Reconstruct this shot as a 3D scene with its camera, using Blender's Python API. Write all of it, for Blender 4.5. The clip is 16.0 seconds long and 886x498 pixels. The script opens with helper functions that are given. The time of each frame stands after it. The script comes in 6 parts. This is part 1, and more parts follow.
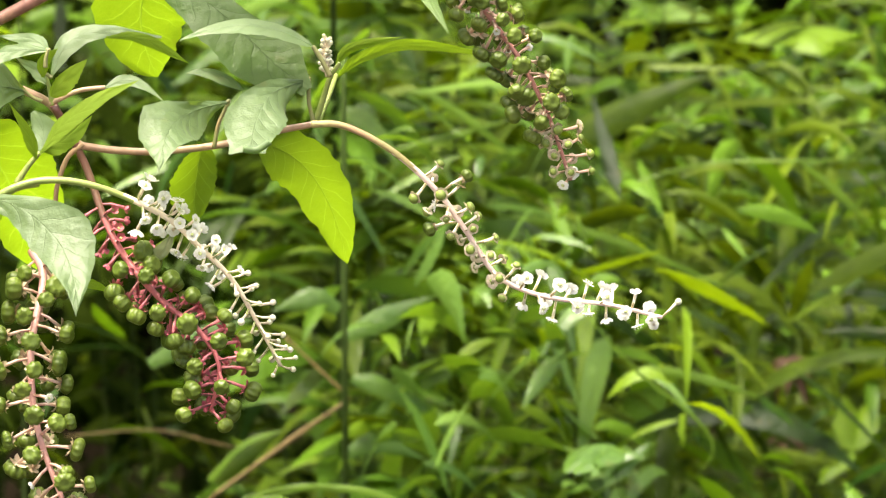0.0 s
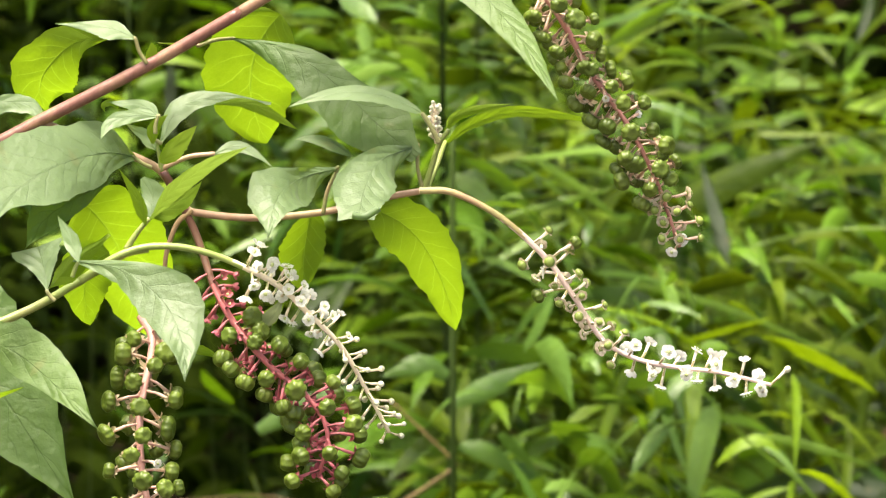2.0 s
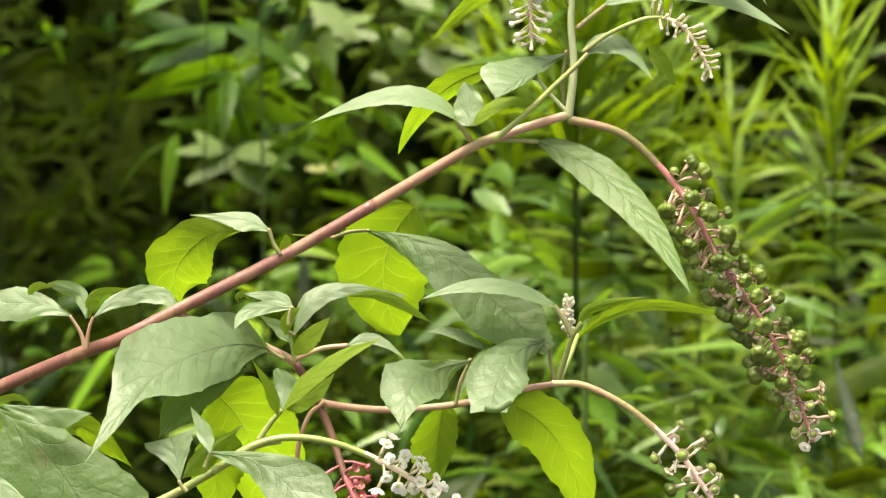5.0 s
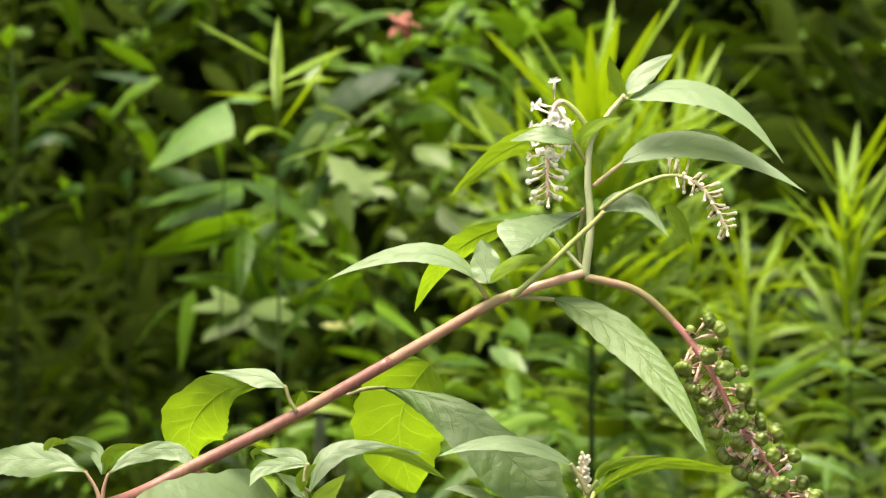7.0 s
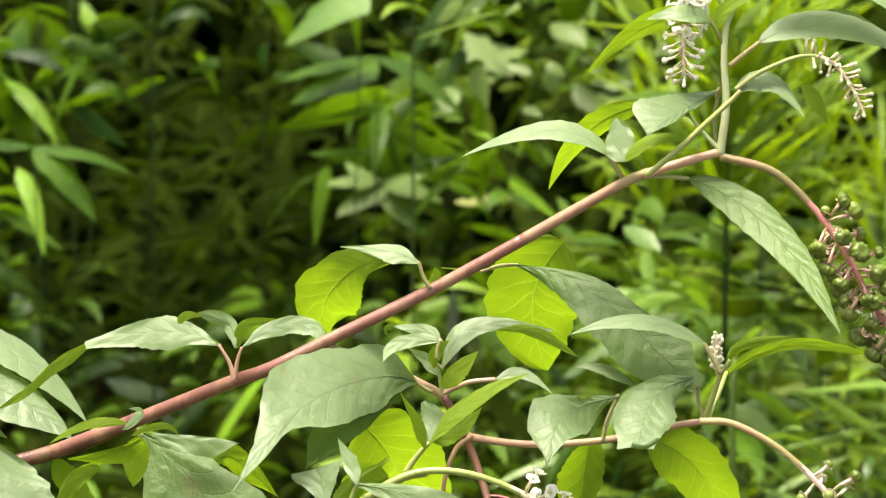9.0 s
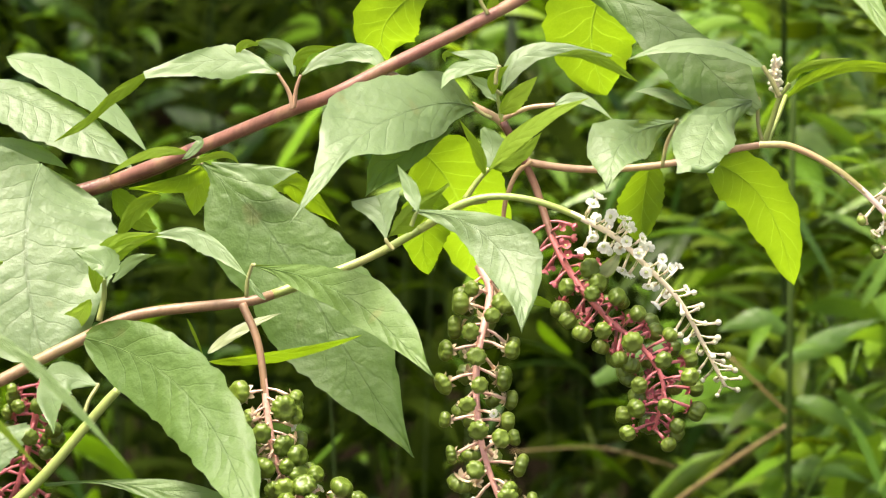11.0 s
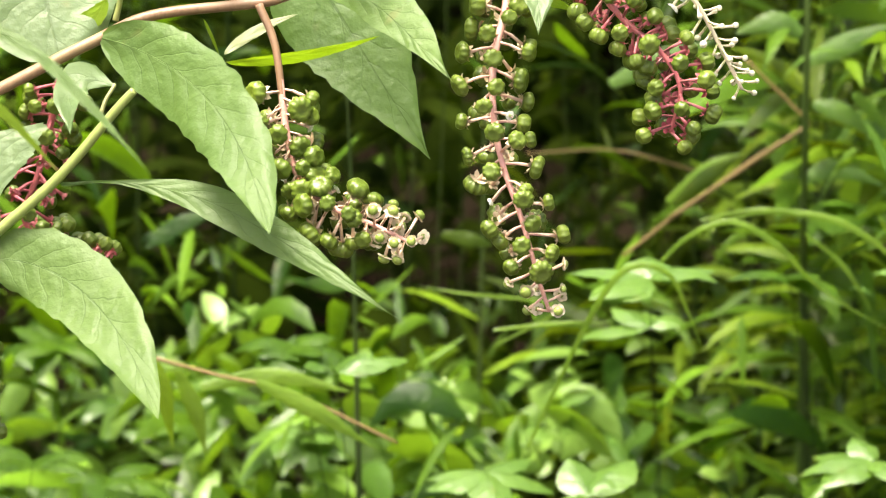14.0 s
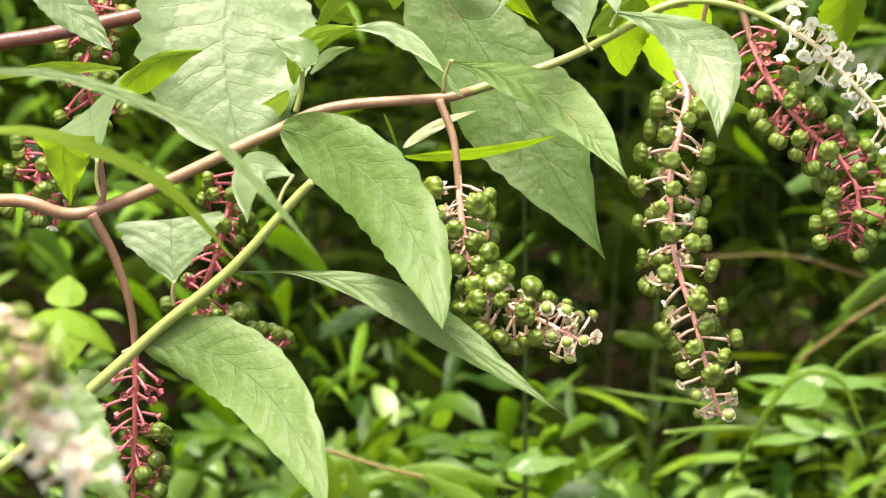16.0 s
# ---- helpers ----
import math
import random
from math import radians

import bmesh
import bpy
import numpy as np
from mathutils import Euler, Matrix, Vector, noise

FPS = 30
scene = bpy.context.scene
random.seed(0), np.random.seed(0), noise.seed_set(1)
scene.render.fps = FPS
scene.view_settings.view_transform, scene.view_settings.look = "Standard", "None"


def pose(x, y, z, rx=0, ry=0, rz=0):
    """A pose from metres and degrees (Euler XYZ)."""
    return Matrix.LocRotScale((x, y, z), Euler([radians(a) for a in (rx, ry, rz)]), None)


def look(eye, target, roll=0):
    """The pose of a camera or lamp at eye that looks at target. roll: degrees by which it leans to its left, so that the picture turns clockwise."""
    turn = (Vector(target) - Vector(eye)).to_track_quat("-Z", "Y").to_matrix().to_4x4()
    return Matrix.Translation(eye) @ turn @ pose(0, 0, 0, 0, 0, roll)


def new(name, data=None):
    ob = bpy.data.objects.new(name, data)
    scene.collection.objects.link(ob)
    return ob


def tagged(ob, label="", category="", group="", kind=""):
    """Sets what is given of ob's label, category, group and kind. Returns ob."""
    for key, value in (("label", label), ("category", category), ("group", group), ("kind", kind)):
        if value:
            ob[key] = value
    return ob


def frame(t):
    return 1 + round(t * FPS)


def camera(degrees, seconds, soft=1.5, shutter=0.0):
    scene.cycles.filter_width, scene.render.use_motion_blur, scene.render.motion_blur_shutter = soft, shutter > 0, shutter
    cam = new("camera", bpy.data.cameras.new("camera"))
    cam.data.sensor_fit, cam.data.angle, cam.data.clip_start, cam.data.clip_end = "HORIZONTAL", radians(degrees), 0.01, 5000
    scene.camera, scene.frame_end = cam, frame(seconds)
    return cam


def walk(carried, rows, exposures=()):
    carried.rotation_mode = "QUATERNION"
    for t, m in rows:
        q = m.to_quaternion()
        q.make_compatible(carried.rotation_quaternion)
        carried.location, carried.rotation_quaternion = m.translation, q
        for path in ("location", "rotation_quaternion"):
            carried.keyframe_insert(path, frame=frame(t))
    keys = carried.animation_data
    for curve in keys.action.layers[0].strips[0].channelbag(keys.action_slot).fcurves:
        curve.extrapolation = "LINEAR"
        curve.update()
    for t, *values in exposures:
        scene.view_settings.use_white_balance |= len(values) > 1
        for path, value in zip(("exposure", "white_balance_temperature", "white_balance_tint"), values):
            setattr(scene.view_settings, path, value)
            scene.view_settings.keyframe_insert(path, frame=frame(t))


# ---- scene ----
cam = camera(12.0, 16.0, soft=1.2)
EYE = (0.0, -1.5, 1.6)


def aim(turn, tilt, lean):
    """The camera turned on the spot: degrees to the right, upwards, and leaning."""
    return Matrix.Translation(EYE) @ pose(0, 0, 0, 0, 0, -turn) @ pose(0, 0, 0, 90 + tilt) @ pose(0, 0, 0, 0, 0, lean)


walk(cam, [
    (0.0, aim(4.450, -12.000, 0.038)),
    (0.5, aim(3.815, -11.851, 0.133)),
    (1.0, aim(3.585, -11.482, -0.025)),
    (1.5, aim(3.346, -11.243, -0.139)),
    (2.0, aim(2.944, -11.093, -0.126)),
    (2.5, aim(2.746, -10.485, -0.115)),
    (3.0, aim(2.606, -9.972, -0.025)),
    (3.5, aim(2.420, -9.438, 0.050)),
    (4.0, aim(1.687, -9.084, -0.343)),
    (4.2, aim(1.411, -8.999, -0.317)),
    (6.3, aim(1.007, -7.078, -0.028)),
    (6.5, aim(0.996, -6.836, -0.001)),
    (7.0, aim(0.895, -6.333, 0.075)),
    (7.5, aim(0.730, -6.188, 0.101)),
    (8.0, aim(0.425, -6.560, 0.069)),
    (8.5, aim(-0.158, -7.034, 0.081)),
    (9.0, aim(-0.938, -8.010, 0.470)),
    (9.5, aim(-1.322, -9.009, 0.049)),
    (9.7, aim(-1.588, -9.387, 0.023)),
    (11.8, aim(-1.622, -12.783, -0.420)),
    (12.0, aim(-1.548, -12.981, -0.497)),
    (12.5, aim(-1.442, -13.712, -0.629)),
    (13.0, aim(-1.487, -14.582, -0.963)),
    (13.5, aim(-1.759, -15.211, -1.023)),
    (14.0, aim(-1.987, -15.784, -0.051)),
    (14.2, aim(-1.153, -15.664, 0.195)),
    (14.3, aim(-0.823, -15.370, 0.318)),
    (14.5, aim(-0.540, -14.969, 0.564)),
    (14.7, aim(-0.922, -14.990, 0.430)),
    (15.0, aim(-2.390, -15.057, 0.230)),
    (15.5, aim(-3.247, -15.063, 0.547)),
    (16.0, aim(-4.447, -14.477, 1.096)),
], [(0.0, 1.6, 7000, 6), (2.5, 1.46, 7000, 6), (4.0, 1.38, 7000, 6), (7.0, 1.4, 7000, 6), (9.7, 1.5, 7000, 6), (12.5, 1.68, 7000, 6), (14.4, 1.85, 7000, 6), (15.3, 1.8, 7000, 6), (16.0, 1.66, 7000, 6)])
FOCUS = 1.53
cam.data.dof.use_dof = True
cam.data.dof.focus_distance = FOCUS
cam.data.dof.aperture_fstop = 27.0

# ---- world and sun ----
world = bpy.data.worlds.new("sky")
scene.world = world
world.use_nodes = True
wn = world.node_tree
sky = wn.nodes.new("ShaderNodeTexSky")
sky.sky_type, sky.sun_disc = "NISHITA", False
sky.sun_elevation, sky.sun_rotation = radians(77), radians(-125)
sky.air_density, sky.dust_density, sky.ozone_density = 0.7, 8.0, 0.3
wn.links.new(sky.outputs[0], wn.nodes["Background"].inputs[0])
wn.nodes["Background"].inputs[1].default_value = 0.15
sun = new("sun", bpy.data.lights.new("sun", "SUN"))
sun.data.energy, sun.data.angle, sun.data.color = 3.2, radians(20), (1.0, 0.96, 0.88)
sun.matrix_world = look((-1.35, -0.95, 7.0), (0, 0, 0))
scene.view_settings.exposure = 0.8


# ---- materials ----
def material(name):
    m = bpy.data.materials.new(name)
    m.use_nodes = True
    m.node_tree.nodes.clear()
    return m, m.node_tree


def node(nt, kind, **inputs):
    n = nt.nodes.new("ShaderNode" + kind)
    for k, v in inputs.items():
        k = int(k[1:]) if k[0] == "i" and k[1:].isdigit() else k.replace("_", " ")
        if isinstance(v, bpy.types.NodeSocket):
            nt.links.new(v, n.inputs[k])
        else:
            n.inputs[k].default_value = v
    return n


def maths(nt, op, a, b=0.0, c=0.0):
    n = nt.nodes.new("ShaderNodeMath")
    n.operation = op
    for i, v in enumerate((a, b, c)):
        if isinstance(v, bpy.types.NodeSocket):
            nt.links.new(v, n.inputs[i])
        else:
            n.inputs[i].default_value = v
    return n.outputs[0]


def mix(nt, fac, a, b):
    n = nt.nodes.new("ShaderNodeMix")
    n.data_type = "RGBA"
    for i, v in ((0, fac), (6, a), (7, b)):
        if isinstance(v, bpy.types.NodeSocket):
            nt.links.new(v, n.inputs[i])
        else:
            n.inputs[i].default_value = (*v, 1) if isinstance(v, tuple) else v
    return n.outputs[2]


def finish(nt, shader):
    out = nt.nodes.new("ShaderNodeOutputMaterial")
    nt.links.new(shader, out.inputs[0])


def ramp(nt, value, lo, hi):
    n = nt.nodes.new("ShaderNodeMapRange")
    n.inputs[1].default_value, n.inputs[2].default_value = lo, hi
    nt.links.new(value, n.inputs[0])
    return n.outputs[0]


def leaf_material(name, dark, light, through_colour, veins=9.0, thin=0.45, rough=0.42, spread=0.35, island=False, bloom=0.0, rib=0.0, relief=1.0, groove_shade=0.42):
    """A thin leaf: glossy skin, light that comes through, pinnate veins from the UV map, blotches at two scales."""
    m, nt = material(name)
    uv = node(nt, "UVMap").outputs[0]
    xyz = node(nt, "SeparateXYZ", i0=uv)
    u, v = xyz.outputs[0], xyz.outputs[1]
    across = maths(nt, "ABSOLUTE", maths(nt, "MULTIPLY_ADD", v, 2.0, -1.0))
    coords = node(nt, "TexCoord").outputs["Object"]
    big = node(nt, "TexNoise", Vector=coords, Scale=38.0, Detail=3.0).outputs[0]
    fine = node(nt, "TexNoise", Vector=coords, Scale=420.0, Detail=3.0).outputs[0]
    bent = maths(nt, "SUBTRACT", u, maths(nt, "MULTIPLY", maths(nt, "POWER", across, 0.8), 0.17))
    bent = maths(nt, "ADD", bent, maths(nt, "MULTIPLY", maths(nt, "SUBTRACT", big, 0.5), 0.24))
    side = maths(nt, "MULTIPLY", maths(nt, "GREATER_THAN", v, 0.5), 0.43)
    saw = maths(nt, "FRACT", maths(nt, "ADD", maths(nt, "MULTIPLY", bent, veins), side))
    dist = maths(nt, "ABSOLUTE", maths(nt, "SUBTRACT", saw, 0.5))
    lateral = maths(nt, "SUBTRACT", 1.0, ramp(nt, dist, 0.012, 0.06))
    lateral = maths(nt, "MULTIPLY", lateral, maths(nt, "SUBTRACT", 1.0, ramp(nt, across, 0.55, 0.95)))
    mid = maths(nt, "SUBTRACT", 1.0, ramp(nt, across, 0.012, 0.032))
    net = node(nt, "TexVoronoi", Vector=coords, Scale=420.0)
    net.feature = "DISTANCE_TO_EDGE"
    mesh_lines = maths(nt, "MULTIPLY", maths(nt, "SUBTRACT", 1.0, ramp(nt, net.outputs[0], 0.0, 0.09)), 0.18)
    vein = maths(nt, "MAXIMUM", maths(nt, "MAXIMUM", maths(nt, "MULTIPLY", lateral, 0.95), mid), mesh_lines)
    rnd = node(nt, "NewGeometry").outputs["Random Per Island"] if island else node(nt, "ObjectInfo").outputs["Random"]
    tone = maths(nt, "ADD", maths(nt, "MULTIPLY", big, 0.45 if island else 0.6), maths(nt, "MULTIPLY", rnd, 0.75 if island else 0.5))
    base = mix(nt, ramp(nt, tone, 0.36 if island else 0.25, 0.96 if island else 0.9), dark, light)
    base = mix(nt, maths(nt, "MULTIPLY", fine, 0.18), base, tuple(c * 0.55 for c in dark))
    spots = ramp(nt, node(nt, "TexNoise", Vector=coords, Scale=95.0, Detail=1.0).outputs[0], 0.72, 0.78)
    base = mix(nt, maths(nt, "MULTIPLY", spots, 0.25), base, (0.20, 0.14, 0.05))
    # Darkens the veins: the shade in their grooves is put into the colour.
    base = mix(nt, maths(nt, "MULTIPLY", mid, groove_shade * 0.8), base, tuple(c * 0.45 for c in dark))
    base = mix(nt, maths(nt, "MULTIPLY", vein, groove_shade), base, tuple(c * 0.5 for c in dark))
    glow = mix(nt, maths(nt, "MULTIPLY", vein, rib), mix(nt, ramp(nt, tone, 0.25, 0.85), tuple(c * 0.8 for c in through_colour), through_colour), tuple(min(1.0, c * 1.75 + 0.05) for c in through_colour))
    heights = maths(nt, "ADD", maths(nt, "MULTIPLY", maths(nt, "ADD", lateral, mid), -0.2), maths(nt, "MULTIPLY", fine, 0.25))
    heights = maths(nt, "ADD", heights, maths(nt, "MULTIPLY", maths(nt, "COSINE", maths(nt, "MULTIPLY", saw, 6.2832)), 0.16))
    crumple = node(nt, "TexNoise", Vector=coords, Scale=130.0, Detail=4.0).outputs[0]
    heights = maths(nt, "ADD", heights, maths(nt, "MULTIPLY", crumple, 2.4))
    crinkle = node(nt, "TexNoise", Vector=coords, Scale=230.0, Detail=3.5).outputs[0]
    cells = node(nt, "TexVoronoi", Vector=coords, Scale=300.0)
    cells.feature = "SMOOTH_F1"
    heights = maths(nt, "ADD", heights, maths(nt, "MULTIPLY", crinkle, 0.95))
    heights = maths(nt, "SUBTRACT", heights, maths(nt, "MULTIPLY", cells.outputs[0], 0.5))
    bump = node(nt, "Bump", Strength=0.46 * relief, Distance=0.0009, Height=heights).outputs[0]
    skin = node(nt, "BsdfPrincipled", Base_Color=base, Roughness=rough, Normal=bump)
    skin.inputs["Specular IOR Level"].default_value = spread
    skin.inputs["Sheen Weight"].default_value = bloom
    skin.inputs["Sheen Roughness"].default_value = 0.45
    thru = node(nt, "BsdfTranslucent", Color=glow, Normal=bump)
    finish(nt, node(nt, "MixShader", i0=thin, i1=skin.outputs[0], i2=thru.outputs[0]).outputs[0])
    return m


def plain_material(name, dark, light, scale=60.0, rough=0.5, bump=0.3, sss=0.0, specular=0.5, streak=False, warm=None, thin=0.0):
    """A stalk, fruit or soil: two tones mottled at two scales, with relief."""
    m, nt = material(name)
    coords = node(nt, "TexCoord").outputs["Object"]
    if streak:
        coords = node(nt, "Mapping", Vector=coords, Scale=(1.0, 1.0, 0.25)).outputs[0]
    a = node(nt, "TexNoise", Vector=coords, Scale=scale, Detail=4.0).outputs[0]
    b = node(nt, "TexNoise", Vector=coords, Scale=scale * 9, Detail=2.0).outputs[0]
    rnd = node(nt, "ObjectInfo").outputs["Random"]
    tone = maths(nt, "ADD", maths(nt, "MULTIPLY", a, 0.7), maths(nt, "MULTIPLY", rnd, 0.4))
    base = mix(nt, ramp(nt, tone, 0.25, 0.8), dark, light)
    base = mix(nt, maths(nt, "MULTIPLY", ramp(nt, b, 0.4, 0.7), 0.3), base, tuple(c * 0.6 for c in dark))
    if warm:
        base = mix(nt, ramp(nt, a, 0.52, 0.72), base, warm)
    bp = node(nt, "Bump", Strength=bump, Distance=0.0008, Height=b).outputs[0]
    skin = node(nt, "BsdfPrincipled", Base_Color=base, Roughness=rough, Normal=bp)
    skin.inputs["Specular IOR Level"].default_value = specular
    if sss:
        skin.inputs["Subsurface Weight"].default_value = sss
        skin.inputs["Subsurface Radius"].default_value = (0.002, 0.002, 0.001)
    if thin:
        thru = node(nt, "BsdfTranslucent", Color=base, Normal=bp)
        finish(nt, node(nt, "MixShader", i0=thin, i1=skin.outputs[0], i2=thru.outputs[0]).outputs[0])
    else:
        finish(nt, skin.outputs[0])
    return m


LEAF = leaf_material("pokeweed_leaf", (0.094, 0.149, 0.054), (0.154, 0.222, 0.103), (0.34, 0.54, 0.020), spread=0.6, thin=0.34, rough=0.5, bloom=0.10, groove_shade=0.32)
# Darker copy of LEAF with the dimness of upright, shaded leaves in its colour.
LEAF_SHADED = leaf_material("shaded_pokeweed_leaf", (0.062, 0.118, 0.021), (0.106, 0.172, 0.039), (0.24, 0.42, 0.016), spread=0.42, thin=0.3, rough=0.52, bloom=0.03, groove_shade=0.4)
TENDER = leaf_material("tender_pokeweed_leaf", (0.112, 0.178, 0.064), (0.174, 0.254, 0.114), (0.36, 0.56, 0.020), veins=6.0, spread=0.6, thin=0.38, rough=0.5, bloom=0.12, relief=0.6, groove_shade=0.3)
# Backlit full-grown leaves use it too; their glow is put into its colours.
YOUNG_AND_BACKLIT = leaf_material("young_and_backlit_leaf", (0.150, 0.245, 0.020), (0.215, 0.315, 0.034), (0.285, 0.455, 0.012), veins=8.0, thin=0.5, rib=0.4, relief=0.5, spread=0.15, rough=0.55, groove_shade=0.2)
SIDESTEM = plain_material("tan_pink_stem", (0.32, 0.185, 0.12), (0.47, 0.30, 0.20), 45, 0.4, 0.25, streak=True, warm=(0.36, 0.29, 0.14))
LOWSTEM = plain_material("brown_pink_stem", (0.135, 0.072, 0.040), (0.225, 0.132, 0.076), 60, 0.42, 0.35, streak=True, warm=(0.21, 0.155, 0.072))
STEM = plain_material("pink_stem", (0.15, 0.060, 0.044), (0.30, 0.145, 0.108), 70, 0.36, 0.4, streak=True, warm=(0.27, 0.17, 0.095))
DARKSTEM = plain_material("maroon_stem", (0.075, 0.028, 0.022), (0.165, 0.070, 0.055), 70, 0.34, 0.4, streak=True, warm=(0.15, 0.085, 0.05))
TANSTEM = plain_material("tan_stem", (0.24, 0.13, 0.078), (0.37, 0.235, 0.145), 60, 0.38, 0.35, streak=True, warm=(0.30, 0.235, 0.11))
GREENSTEM = plain_material("green_stem", (0.19, 0.25, 0.06), (0.29, 0.34, 0.10), 45, 0.4, 0.25, streak=True, warm=(0.29, 0.27, 0.11))
PALESTEM = plain_material("pale_stem", (0.33, 0.38, 0.17), (0.46, 0.51, 0.28), 45, 0.4, 0.25, streak=True)
PINK = plain_material("pink_rachis", (0.47, 0.20, 0.17), (0.62, 0.35, 0.30), 90, 0.45, 0.2, sss=0.1)
PEDICEL = plain_material("pale_pink_pedicel", (0.58, 0.36, 0.27), (0.74, 0.54, 0.43), 120, 0.45, 0.2, sss=0.1)
RED = plain_material("crimson_rachis", (0.32, 0.058, 0.075), (0.48, 0.145, 0.148), 90, 0.45, 0.2, sss=0.1)
CREAM = plain_material("cream_rachis", (0.66, 0.52, 0.36), (0.76, 0.66, 0.50), 90, 0.45, 0.2, sss=0.1)
BERRY = plain_material("green_berry", (0.062, 0.098, 0.009), (0.130, 0.180, 0.022), 160, 0.38, 0.15, sss=0.08, specular=0.4)
TAN = plain_material("tan_peduncle", (0.30, 0.25, 0.09), (0.42, 0.35, 0.15), 60, 0.45, 0.2, warm=(0.40, 0.22, 0.14))
OLIVE = plain_material("olive_peduncle", (0.19, 0.165, 0.06), (0.28, 0.235, 0.10), 60, 0.45, 0.2, warm=(0.28, 0.15, 0.10))
PEDICEL_PALE = plain_material("cream_pedicel", (0.72, 0.62, 0.46), (0.84, 0.77, 0.62), 120, 0.45, 0.2, sss=0.1)
BLUSH = plain_material("blush_rachis", (0.66, 0.44, 0.38), (0.80, 0.62, 0.55), 90, 0.45, 0.2, sss=0.1)
CALYX = plain_material("dry_calyx", (0.42, 0.30, 0.18), (0.62, 0.50, 0.34), 200, 0.6, 0.3)
REDCALYX = plain_material("crimson_calyx", (0.34, 0.05, 0.085), (0.52, 0.16, 0.18), 200, 0.6, 0.3)
PETAL = plain_material("white_petal", (0.88, 0.87, 0.82), (0.95, 0.95, 0.92), 200, 0.5, 0.15, thin=0.5)
BUD = plain_material("cream_bud", (0.62, 0.62, 0.42), (0.76, 0.74, 0.56), 200, 0.5, 0.15, sss=0.1)
OVARY = plain_material("green_ovary", (0.42, 0.48, 0.18), (0.55, 0.60, 0.28), 200, 0.4, 0.1)
WEED = leaf_material("weed_leaf", (0.0080, 0.0290, 0.0015), (0.1330, 0.2550, 0.0170), (0.2050, 0.4000, 0.0085), veins=8, rough=0.42, thin=0.24, spread=0.17, island=True)
LIME = leaf_material("lime_weed_leaf", (0.1112, 0.2000, 0.0064), (0.2002, 0.3111, 0.0132), (0.3338, 0.4891, 0.0080), veins=6, rough=0.5, thin=0.38, island=True)
# Near-black leaf colour: the shade deep in the undergrowth is put into it.
SHADE = leaf_material("shade_coloured_leaf", (0.0050, 0.0098, 0.0009), (0.0370, 0.0585, 0.0056), (0.0440, 0.0800, 0.0030), veins=8, rough=0.75, thin=0.3, spread=0.02, island=True)
GRASS = leaf_material("grass_blade", (0.0080, 0.0230, 0.0009), (0.1200, 0.1800, 0.0100), (0.1750, 0.2600, 0.0055), veins=2, rough=0.42, thin=0.26, spread=0.16, island=True)
COVER = leaf_material("ground_cover_leaf", (0.0540, 0.1200, 0.0150), (0.1750, 0.2900, 0.0500), (0.2400, 0.4320, 0.0160), veins=5, rough=0.38, thin=0.3, spread=0.55, island=True)
BLADE = leaf_material("arching_blade", (0.0751, 0.1441, 0.0091), (0.1963, 0.3116, 0.0274), (0.3004, 0.4846, 0.0136), veins=2, rough=0.4, thin=0.3, island=True)
PALE = leaf_material("pale_vine_leaf", (0.095, 0.150, 0.036), (0.170, 0.235, 0.080), (0.220, 0.340, 0.030), veins=5, rough=0.45, thin=0.3, spread=0.35, island=True)
RUST = leaf_material("rust_red_bract", (0.260, 0.090, 0.060), (0.420, 0.170, 0.120), (0.400, 0.120, 0.070), veins=4, rough=0.6, thin=0.3, island=True)
WILT = leaf_material("wilted_pale_leaf", (0.26, 0.31, 0.14), (0.38, 0.42, 0.23), (0.42, 0.50, 0.18), veins=5, rough=0.45, thin=0.4, spread=0.5, relief=0.8)
DEAD = leaf_material("dead_leaf", (0.0500, 0.0250, 0.0140), (0.1500, 0.0700, 0.0400), (0.1400, 0.0600, 0.0250), veins=6, rough=0.7, thin=0.25, island=True)
GREENSTALK = plain_material("green_weed_stalk", (0.035, 0.070, 0.012), (0.075, 0.120, 0.026), 40, 0.75, 0.3, streak=True, specular=0.15)
WEEDSTEM = plain_material("weed_stem", (0.018, 0.036, 0.007), (0.048, 0.072, 0.018), 40, 0.85, 0.3, streak=True, specular=0.1)
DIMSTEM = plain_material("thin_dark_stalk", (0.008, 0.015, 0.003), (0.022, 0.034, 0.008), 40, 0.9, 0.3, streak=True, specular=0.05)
TWIG = plain_material("dry_twig", (0.105, 0.070, 0.018), (0.185, 0.125, 0.038), 40, 0.7, 0.4, streak=True)
# Darker than soil is: the shade under the weeds is put into its colour.
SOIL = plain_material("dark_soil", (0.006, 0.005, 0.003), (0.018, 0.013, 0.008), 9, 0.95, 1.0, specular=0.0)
YELLOW = plain_material("yellow_flower", (0.20, 0.22, 0.05), (0.30, 0.32, 0.10), 100, 0.6, 0.2)


# ---- building helpers ----
def part(name, bm, mat, parent, label=""):
    """Links a bmesh (or mesh) as one mesh object under a thing or a part; it stays where it was modelled."""
    if isinstance(bm, bmesh.types.BMesh):
        me = bpy.data.meshes.new(name)
        bm.to_mesh(me)
        bm.free()
        for f in me.polygons:
            f.use_smooth = True
    else:
        me = bm
    for one in mat if isinstance(mat, (list, tuple)) else [mat]:
        if len(me.materials) < (len(mat) if isinstance(mat, (list, tuple)) else 1):
            me.materials.append(one)
    ob = new(name, me)
    if parent:
        ob.parent = parent
        ob.matrix_parent_inverse = Matrix.Translation(-parent.location)
    if label:
        tagged(ob, label)
    return ob


